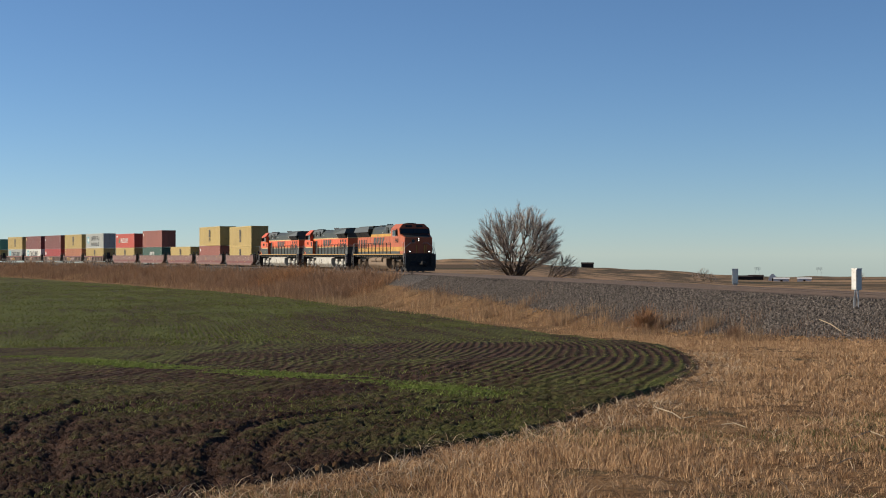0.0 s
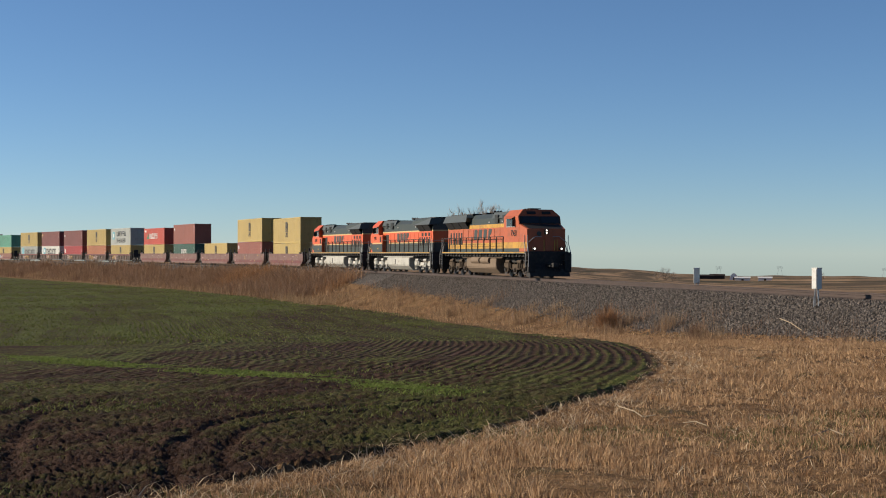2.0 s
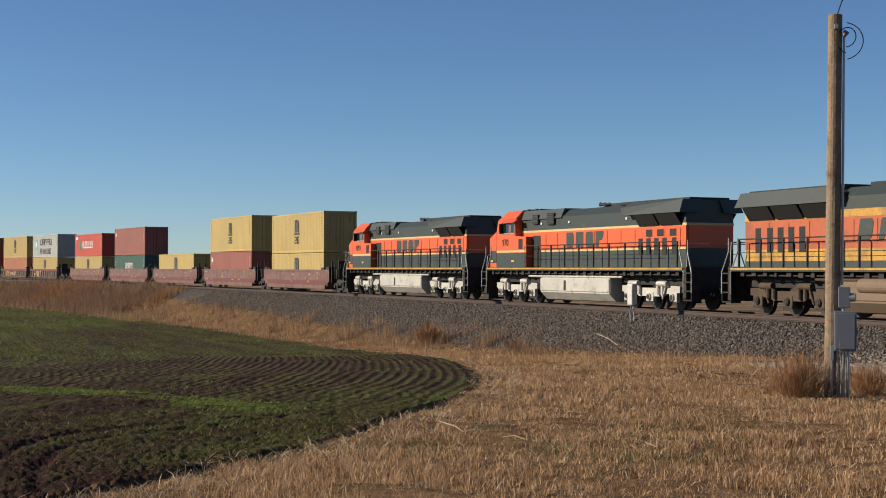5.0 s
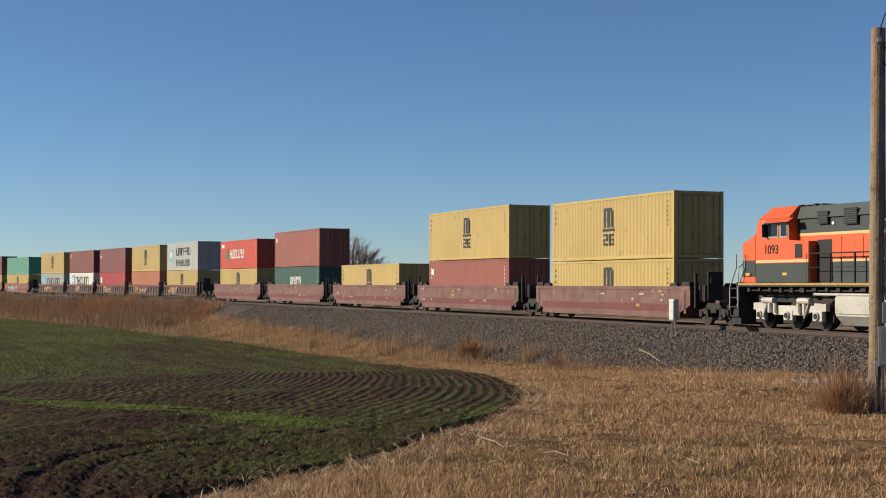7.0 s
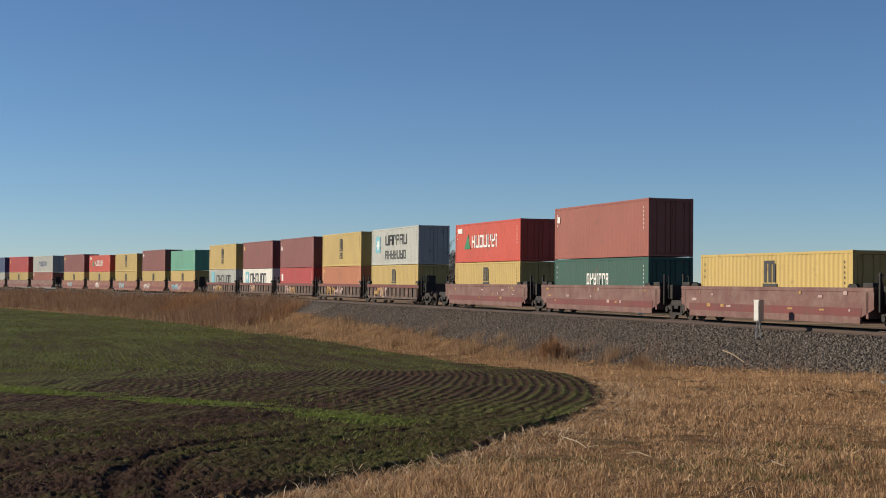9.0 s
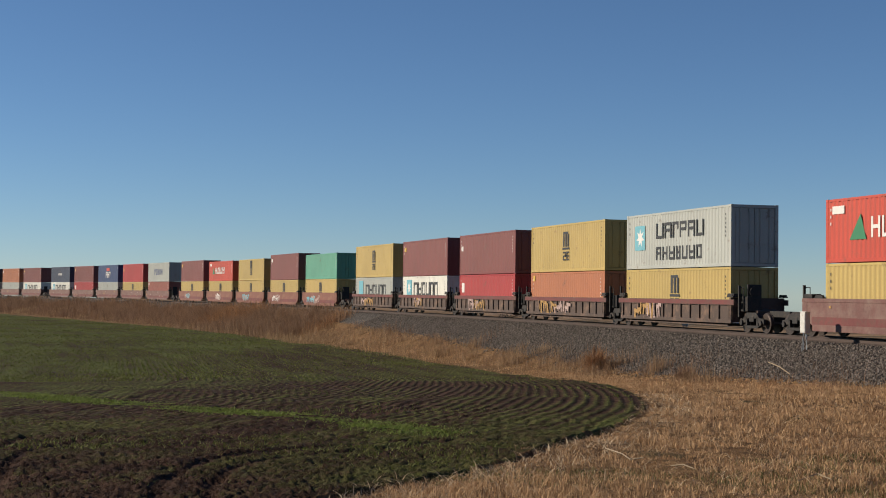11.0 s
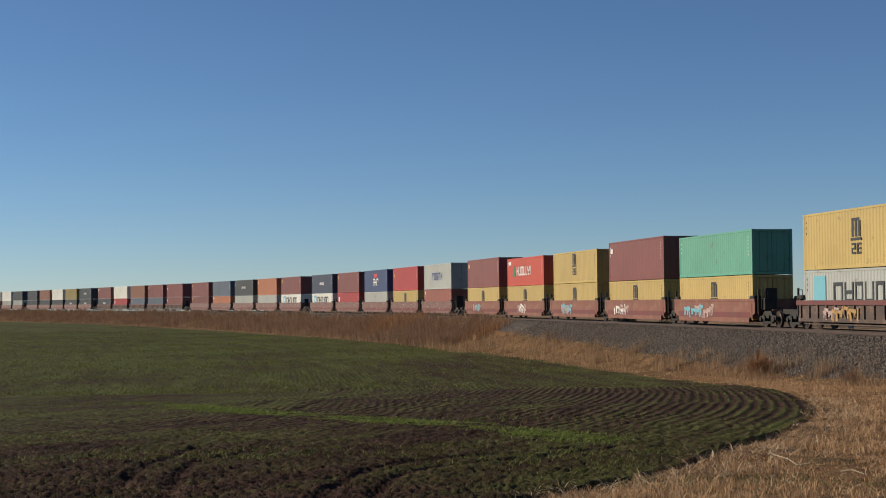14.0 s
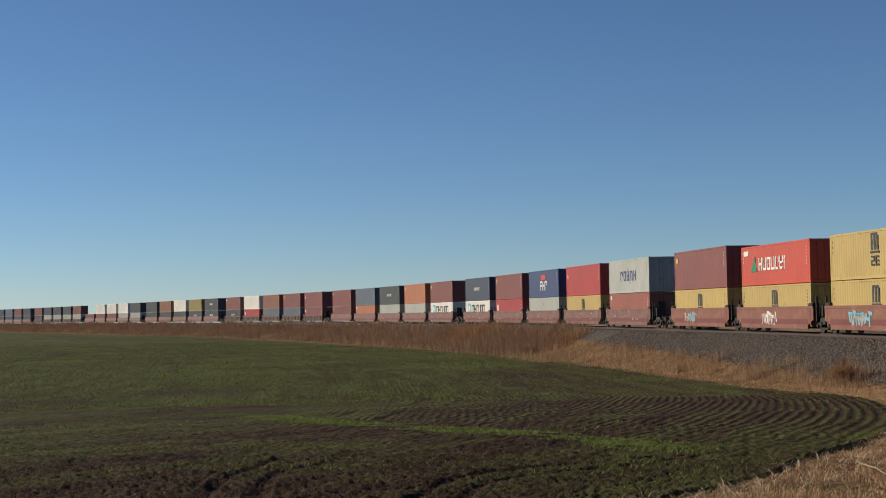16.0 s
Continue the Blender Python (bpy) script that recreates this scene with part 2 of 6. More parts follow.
def ground_material():
    m = bpy.data.materials.new("ground")
    m.use_nodes = True
    n, l = m.node_tree.nodes, m.node_tree.links
    bsdf = n["Principled BSDF"]
    bsdf.inputs["Roughness"].default_value = 0.95
    bsdf.inputs["Specular IOR Level"].default_value = 0.08
    co = n.new("ShaderNodeTexCoord").outputs["Object"]

    def nz(scale, detail=5, rough=0.6, vec=co):
        t = n.new("ShaderNodeTexNoise")
        t.inputs["Scale"].default_value, t.inputs["Detail"].default_value, t.inputs["Roughness"].default_value = scale, detail, rough
        l.new(vec, t.inputs["Vector"])
        return t.outputs["Fac"]

    def rng(v, a, b, c=0.0, d=1.0):
        t = n.new("ShaderNodeMapRange")
        for key, val in zip(("From Min", "From Max", "To Min", "To Max"), (a, b, c, d)):
            t.inputs[key].default_value = val
        l.new(v, t.inputs["Value"])
        return t.outputs[0]

    def op(kind, a, b):
        t = n.new("ShaderNodeMath")
        t.operation = kind
        for k, v in enumerate((a, b)):
            if isinstance(v, (int, float)):
                t.inputs[k].default_value = v
            else:
                l.new(v, t.inputs[k])
        return t.outputs[0]

    def mix(f, a, b):
        t = n.new("ShaderNodeMix")
        t.data_type = "RGBA"
        l.new(f, t.inputs["Factor"])
        for k, v in ((6, a), (7, b)):
            if isinstance(v, tuple):
                t.inputs[k].default_value = (*v, 1)
            else:
                l.new(v, t.inputs[k])
        return t.outputs[2]

    cover = n.new("ShaderNodeVertexColor")
    cover.layer_name = "cover"
    sep = n.new("ShaderNodeSeparateColor")
    l.new(cover.outputs["Color"], sep.inputs[0])
    rowa = n.new("ShaderNodeAttribute")
    rowa.attribute_name = "rows"
    # crop: dark red-brown soil with green drilled rows, greener far off and along the headland
    def stretched(angle, along, across, scale, detail=4):
        mp = n.new("ShaderNodeMapping")
        mp.inputs["Rotation"].default_value = (0, 0, radians(angle))
        mp.inputs["Scale"].default_value = (along, across, 1)
        l.new(co, mp.inputs["Vector"])
        return nz(scale, detail, 0.65, mp.outputs[0])

    soil = mix(rng(nz(1.7), 0.35, 0.65), (0.022, 0.0115, 0.0075), (0.068, 0.038, 0.026))
    soil = mix(rng(nz(23.0, 3), 0.45, 0.7), soil, (0.014, 0.008, 0.0055))
    green = mix(rng(nz(6.0), 0.35, 0.65), (0.046, 0.054, 0.014), (0.104, 0.114, 0.032))
    xyz = n.new("ShaderNodeSeparateXYZ")
    l.new(co, xyz.inputs[0])
    wob = op("ADD", rowa.outputs["Fac"], op("MULTIPLY", op("SUBTRACT", nz(0.7), 0.5), 0.12))
    line = n.new("ShaderNodeMath")
    line.operation = "COSINE"
    l.new(op("MULTIPLY", wob, 2 * math.pi / 0.27), line.inputs[0])
    drilled = op("MULTIPLY", rng(rowa.outputs["Fac"], 24.0, 8.0), op("MULTIPLY", rng(xyz.outputs[1], 21.0, 29.0, 0.15, 1.0), rng(xyz.outputs[1], 115.0, 60.0)))
    drilled = op("MULTIPLY", drilled, rng(nz(0.35, 3), 0.33, 0.55, 0.4, 1.0))
    patch = rng(nz(0.11, 5, 0.65), 0.34, 0.64)

    def along_rows(across, along, scale, shift):
        """Streaks that follow the drilled rows."""
        v = n.new("ShaderNodeCombineXYZ")
        l.new(op("MULTIPLY", rowa.outputs["Fac"], across), v.inputs[0])
        l.new(op("MULTIPLY", xyz.outputs[1], along), v.inputs[1])
        v.inputs[2].default_value = shift
        return op("SUBTRACT", nz(scale, 4, 0.62, v.outputs[0]), 0.5)

    streak = along_rows(0.9, 0.07, 1.0, 3.0)
    broad = along_rows(0.16, 0.025, 1.0, 8.0)
    far_green = rng(xyz.outputs[1], 22.0, 110.0, 0.08, 0.34)
    # the bare tip of the field, and the bare ground by the near corner
    bare = op("MULTIPLY", op("MULTIPLY", rng(rowa.outputs["Fac"], 22.0, 7.0), rng(rowa.outputs["Fac"], 0.0, 0.7)), op("MULTIPLY", rng(xyz.outputs[1], 23.0, 29.0), rng(xyz.outputs[1], 118.0, 60.0)))
    near_bare = op("MULTIPLY", rng(xyz.outputs[1], 24.0, 15.0), rng(xyz.outputs[0], 1.0, -1.5))
    # row stripes: green drill lines on soil, the dark between also painting furrow shade
    amount = op("ADD", op("MULTIPLY", op("MULTIPLY", line.outputs[0], drilled), 0.34), op("ADD", op("ADD", op("MULTIPLY", patch, 0.5), far_green), op("MULTIPLY", op("SUBTRACT", nz(9.0), 0.5), 1.1)))
    amount = op("ADD", amount, op("ADD", op("MULTIPLY", streak, 2.2), op("MULTIPLY", broad, 1.9)))
    amount = op("SUBTRACT", amount, op("ADD", op("MULTIPLY", bare, 0.36), op("MULTIPLY", near_bare, 0.26)))
    crop = mix(rng(amount, 0.0, 0.85), soil, green)
    ruta = n.new("ShaderNodeAttribute")
    ruta.attribute_name = "ruts"
    crop = mix(rng(ruta.outputs["Fac"], 0.25, 0.7), crop, soil)
    # dry straw over dark litter
    straw = mix(rng(nz(2.2), 0.35, 0.65), (0.114, 0.0623, 0.0289), (0.228, 0.1368, 0.0669))
    straw = mix(rng(nz(14.0), 0.48, 0.7), straw, (0.057, 0.0342, 0.0167))
    straw = mix(rng(nz(0.8, 5), 0.56, 0.72), straw, (0.057, 0.0502, 0.0228))
    # ballast stones
    vor = n.new("ShaderNodeTexVoronoi")
    vor.inputs["Scale"].default_value = 11.0
    l.new(co, vor.inputs["Vector"])
    vc = n.new("ShaderNodeSeparateColor")
    l.new(vor.outputs["Color"], vc.inputs[0])
    stone = mix(vc.outputs[0], (0.0456, 0.0403, 0.0365), (0.152, 0.1353, 0.1231))
    stone = mix(rng(nz(0.5, 4), 0.58, 0.72, 0.0, 0.6), stone, (0.1824, 0.1558, 0.1254))
    # darker towards the cell borders: shade between the stones, put into the colour
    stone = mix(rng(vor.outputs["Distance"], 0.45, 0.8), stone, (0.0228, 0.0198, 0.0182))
    # land behind the track
    bands = rng(stretched(12, 0.0022, 0.009, 1.0, 5), 0.42, 0.56)
    back = mix(bands, (0.31, 0.20, 0.115), (0.095, 0.068, 0.042))
    back = mix(rng(stretched(-8, 0.006, 0.022, 1.0, 5), 0.54, 0.64), back, (0.0342, 0.035, 0.0182))
    back = mix(rng(nz(0.09, 5), 0.60, 0.7), back, (0.038, 0.0319, 0.0198))
    edge = op("SUBTRACT", nz(1.3, 6, 0.7), 0.5)
    c = mix(rng(op("ADD", sep.outputs[0], op("MULTIPLY", edge, 1.2)), 0.45, 0.55), straw, crop)
    c = mix(rng(sep.outputs[2], 0.4, 0.6), c, back)
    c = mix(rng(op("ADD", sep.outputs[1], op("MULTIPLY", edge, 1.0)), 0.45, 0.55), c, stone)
    c = mix(rng(op("ADD", cover.outputs["Alpha"], op("MULTIPLY", edge, 0.8)), 0.45, 0.6), c, mix(rng(nz(5.0), 0.4, 0.6), (0.228, 0.1976, 0.1596), (0.3192, 0.2888, 0.2432)))
    l.new(c, bsdf.inputs["Base Color"])
    b = n.new("ShaderNodeBump")
    b.inputs["Strength"].default_value = 0.9
    b.inputs["Distance"].default_value = 0.08
    l.new(op("ADD", nz(7.0, 8, 0.7), op("MULTIPLY", op("MULTIPLY", line.outputs[0], drilled), 0.38)), b.inputs["Height"])
    l.new(b.outputs[0], bsdf.inputs["Normal"])
    return m


ground = make_ground()

# ---- railway track ----
M_RAIL = mat("rusty_rail", (0.057, 0.038, 0.0304), 0.6, 0.3, 0.3, 0.6, 12)
M_TIE = mat("weathered_tie", (0.057, 0.0456, 0.038), 0.9, 0, 0.35, 1.2, 20, 0.4, per_object=0.2)


def sweep(bm, outline, s0, s1, step, q0):
    """An outline in q and z, drawn along the track."""
    rings = []
    for s in np.arange(s0, s1 + 0.1, step):
        rings.append([bm.verts.new(on_track(s, q0 + q, z)[0]) for q, z in outline])
    n = len(outline)
    for a, b in zip(rings, rings[1:]):
        for i in range(n):
            bm.faces.new((a[i], b[i], b[(i + 1) % n], a[(i + 1) % n]))
    return bm


RAIL = ((-0.076, -0.19), (-0.076, -0.17), (-0.012, -0.15), (-0.012, -0.045), (-0.037, -0.03), (-0.035, 0.0), (0.035, 0.0), (0.037, -0.03), (0.012, -0.045), (0.012, -0.15), (0.076, -0.17), (0.076, -0.19))
track = tagged(new("railway_track"), "single railway track with rusty rails on stone ballast", "railway track", kind="structure")
for side in (-0.755, 0.755):
    part("rail", sweep(bmesh.new(), RAIL, -690, 310, 4.0, side), M_RAIL, track, "rust-brown steel rail")

# ---- containers ----
W2 = 1.219
LEN = 12.19
COLORS = dict(yellow=(0.38, 0.2736, 0.0851), maroon=(0.160, 0.045, 0.039), brick=(0.2204, 0.0646, 0.0441), green=(0.0167, 0.0646, 0.0456), red=(0.304, 0.0266, 0.0266),
              scarlet=(0.3952, 0.0494, 0.0266), grey=(0.315, 0.325, 0.295), orange=(0.342, 0.1216, 0.0532), white=(0.5928, 0.5776, 0.5168), teal=(0.085, 0.265, 0.185),
              navy=(0.0266, 0.038, 0.0684), blue=(0.0228, 0.0456, 0.1216), slate=(0.076, 0.0988, 0.1292), brown=(0.1976, 0.076, 0.038), charcoal=(0.0304, 0.0365, 0.0418), ochre=(0.228, 0.1672, 0.0456))
WORDS = dict(yellow="weathered yellow", maroon="dull maroon", brick="faded brick-red", green="dark green", red="bright red", scarlet="scarlet", grey="pale grey",
             orange="faded orange", white="clean white", teal="sea-green", navy="dark navy", blue="deep blue", slate="slate-blue", brown="rusty brown", charcoal="charcoal grey", ochre="dull ochre")
PAINT = {k: mat("paint_" + k, c, 0.5, 0, 0.16, 0.45, 25, dirt=(0.1064, 0.057, 0.0342), dirt_amount=0.12, per_object=0.05) for k, c in COLORS.items()}
M_DARKMARK = mat("dark_lettering", (0.0228, 0.0243, 0.0274), 0.6, 0, 0.1)
M_WHITEMARK = mat("white_lettering", (0.5472, 0.532, 0.5016), 0.6, 0, 0.1)
M_AQUA = mat("pale_blue_marking", (0.1216, 0.3192, 0.38), 0.6, 0, 0.1)
M_BLUEMARK = mat("blue_lettering", (0.0228, 0.0456, 0.152), 0.6, 0, 0.1)
M_REDMARK = mat("red_marking", (0.38, 0.038, 0.0304), 0.6, 0, 0.1)
M_GREENMARK = mat("green_marking", (0.0228, 0.152, 0.0684), 0.6, 0, 0.1)
M_YELLOWMARK = mat("yellow_marking", (0.456, 0.2888, 0.0456), 0.6, 0, 0.1)
M_LOWSILL = mat("lower_sill_red", (0.114, 0.0266, 0.0243), 0.7, 0, 0.3, 0.8, 22, dirt=(0.076, 0.0456, 0.0342), dirt_amount=0.6)
M_STENCIL = mat("faded_stencil", (0.3192, 0.228, 0.2052), 0.7, 0, 0.3, 4, 40)
M_STENCIL2 = mat("faded_yellow_stencil", (0.2888, 0.1672, 0.0532), 0.7, 0, 0.3, 4, 40)
M_STEEL = mat("galvanised_bar", (0.2432, 0.2432, 0.2356), 0.45, 0.6, 0.2)
M_BLACK = mat("black_running_gear", (0.0167, 0.0152, 0.0144), 0.75, 0.1, 0.35, 2.0, 25, dirt=(0.0532, 0.038, 0.0266), dirt_amount=0.5)
M_WHEEL = mat("wheel_steel", (0.0684, 0.0532, 0.0456), 0.45, 0.7, 0.3)

MESHES = {}


def shared(key, build):
    if key not in MESHES:
        MESHES[key] = mesh_of(build(), None)
    return MESHES[key]


def corrugated(h):
    """The near side wall of a container: trapezoid ribs standing upright."""
    bm = bmesh.new()
    pts, x, k = [], -LEN / 2 + 0.16, 0
    n = 36
    step = (LEN - 0.32) / n
    for i in range(n):
        a = x + i * step
        pts += [(a, 0.0), (a + step * 0.28, 0.0), (a + step * 0.5, 0.036), (a + step * 0.78, 0.036)]
    pts.append((LEN / 2 - 0.16, 0.0))
    lo = [bm.verts.new((a, -W2 + 0.012 + d, 0.16)) for a, d in pts]
    hi = [bm.verts.new((a, -W2 + 0.012 + d, h - 0.10)) for a, d in pts]
    for i in range(len(pts) - 1):
        bm.faces.new((lo[i], lo[i + 1], hi[i + 1], hi[i]))
    return bm


def far_side(h):
    bm = corrugated(h)
    bmesh.ops.rotate(bm, verts=bm.verts[:], cent=(0, 0, 0), matrix=Matrix.Rotation(math.pi, 3, "Z"))
    return bm


def container_frame(h):
    bm = bmesh.new()
    for x in (-1, 1):
        for y in (-1, 1):
            px, py = x * (LEN / 2 - 0.08), y * (W2 - 0.08)
            box(bm, px - 0.08, px + 0.08, py - 0.08, py + 0.08, 0.12, h - 0.12)
    for y in (-1, 1):
        py = y * (W2 - 0.05)
        box(bm, -LEN / 2 + 0.16, LEN / 2 - 0.16, py - 0.05, py + 0.05, 0.02, 0.17)
        box(bm, -LEN / 2 + 0.16, LEN / 2 - 0.16, py - 0.04, py + 0.045, h - 0.11, h - 0.01)
    for x in (-1, 1):
        px = x * (LEN / 2 - 0.06)
        box(bm, px - 0.06, px + 0.06, -W2 + 0.16, W2 - 0.16, 0.02, 0.16)
        box(bm, px - 0.06, px + 0.06, -W2 + 0.16, W2 - 0.16, h - 0.15, h - 0.01)
    return bm


def castings(h):
    bm = bmesh.new()
    for x in (-1, 1):
        for y in (-1, 1):
            for z in (0.0, h - 0.118):
                px, py = x * (LEN / 2 - 0.087), y * (W2 - 0.079)
                box(bm, px - 0.09, px + 0.09, py - 0.082, py + 0.082, z, z + 0.12)
    return bm


def roof_sheet(h):
    bm = bmesh.new()
    n = 40
    step = (LEN - 0.2) / n
    prev = None
    for i in range(n * 2 + 1):
        x = -LEN / 2 + 0.1 + i * step / 2
        z = h - 0.035 + (0.02 if i % 2 else 0)
        cur = (bm.verts.new((x, -W2 + 0.09, z)), bm.verts.new((x, W2 - 0.09, z)))
        if prev:
            bm.faces.new((prev[0], cur[0], cur[1], prev[1]))
        prev = cur
    return bm


def ribbed_end(h):
    bm = bmesh.new()
    x = -LEN / 2 + 0.05
    box(bm, x - 0.01, x + 0.02, -W2 + 0.16, W2 - 0.16, 0.16, h - 0.15)
    for i in range(7):
        y = -0.9 + i * 0.3
        box(bm, x - 0.04, x - 0.008, y - 0.06, y + 0.06, 0.2, h - 0.2)
    return bm


def door_leaf(h, side):
    bm = bmesh.new()
    x = LEN / 2 - 0.05
    y0, y1 = (-W2 + 0.165, -0.012) if side < 0 else (0.012, W2 - 0.165)
    box(bm, x - 0.03, x, y0, y1, 0.17, h - 0.16, 0.008)
    for k in range(4):
        z = 0.26 + k * (h - 0.5) / 4
        box(bm, x - 0.002, x + 0.018, y0 + 0.08, y1 - 0.08, z, z + (h - 0.5) / 4 - 0.07)
    return bm


def lock_rod(h, y):
    bm = bmesh.new()
    x = LEN / 2 - 0.012
    tube(bm, (x, y, 0.12), (x, y, h - 0.12), 0.02, None, 6)
    box(bm, x - 0.01, x + 0.04, y - 0.04, y + 0.30, 1.05, 1.10)
    for z in (0.25, 1.3, h - 0.3):
        box(bm, x - 0.015, x + 0.03, y - 0.05, y + 0.05, z, z + 0.08)
    return bm


def glyphs(widths, x0, z0, height, gap, seed):
    """A row of unreadable letter-like marks on the near side wall."""
    bm, r = bmesh.new(), random.Random(seed)
    x, y = x0, -W2 - 0.001
    for w in widths:
        st = min(0.13, w * 0.34) * (height / 0.8) ** 0.5
        box(bm, x, x + st, y, y + 0.012, z0, z0 + height)
        if w > st * 1.6:
            box(bm, x + w - st, x + w, y, y + 0.012, z0 if r.random() < 0.7 else z0 + height * 0.5, z0 + height)
            for k in r.sample((0.0, 0.42, 0.82), 1 if r.random() < 0.6 else 2):
                box(bm, x + st, x + w - st, y, y + 0.012, z0 + k * height, z0 + k * height + height * 0.18)
        x += w + gap
    return bm


def arch_emblem(cx, z0, k=1.0):
    """Three rounded uprights joined at the top, over a bar."""
    bm = bmesh.new()
    y = -W2 - 0.001
    for i in (-1, 0, 1):
        x = cx + i * 0.46 * k
        box(bm, x - 0.14 * k, x + 0.14 * k, y, y + 0.012, z0 + 0.22 * k, z0 + 1.25 * k)
    box(bm, cx - 0.6 * k, cx + 0.5 * k, y, y + 0.012, z0 + 1.25 * k, z0 + 1.42 * k, 0)
    box(bm, cx - 0.75 * k, cx + 0.75 * k, y, y + 0.012, z0, z0 + 0.16 * k)
    return bm


def under_emblem(cx, z0, k=1.0):
    bm = bmesh.new()
    y = -W2 - 0.001
    for i in (-1, 1):
        x = cx + i * 0.36 * k
        for a, b in ((0, 0.13), (0.29, 0.40), (0.57, 0.7)):
            box(bm, x - 0.28 * k, x + 0.28 * k, y, y + 0.012, z0 + a * k, z0 + b * k)
        box(bm, x - 0.28 * k, x - 0.12 * k, y, y + 0.012, z0 + 0.13 * k, z0 + (0.29 if i < 0 else 0.57) * k)
        if i < 0:
            box(bm, x + 0.12 * k, x + 0.28 * k, y, y + 0.012, z0 + 0.4 * k, z0 + 0.57 * k)
    return bm


def ident(h):
    """Small upright marks at the corner of the side wall."""
    bm = bmesh.new()
    y = -W2 - 0.001
    for i in range(6):
        z = h - 0.5 - i * 0.2
        box(bm, LEN / 2 - 0.60, LEN / 2 - 0.545, y, y + 0.012, z, z + 0.10)
    for i in range(3):
        z = h - 0.5 - i * 0.28
        box(bm, -LEN / 2 + 0.35, -LEN / 2 + 0.41, y, y + 0.012, z, z + 0.12)
    return bm


def plate(x0, x1, z0, z1):
    return box(bmesh.new(), x0, x1, -W2 - 0.001, -W2 + 0.011, z0, z1)


def star(cx, cz, r):
    bm = bmesh.new()
    y = -W2 - 0.004
    c = bm.verts.new((cx, y, cz))
    ring = [bm.verts.new((cx + math.sin(i * math.pi / 7) * r * (1 if i % 2 == 0 else 0.45), y, cz + math.cos(i * math.pi / 7) * r * (1 if i % 2 == 0 else 0.45))) for i in range(14)]
    for i in range(14):
        bm.faces.new((c, ring[i], ring[(i + 1) % 14]))
    r2 = bmesh.ops.extrude_face_region(bm, geom=bm.faces[:])
    bmesh.ops.translate(bm, verts=[v for v in r2["geom"] if isinstance(v, bmesh.types.BMVert)], vec=(0, 0.008, 0))
    return bm


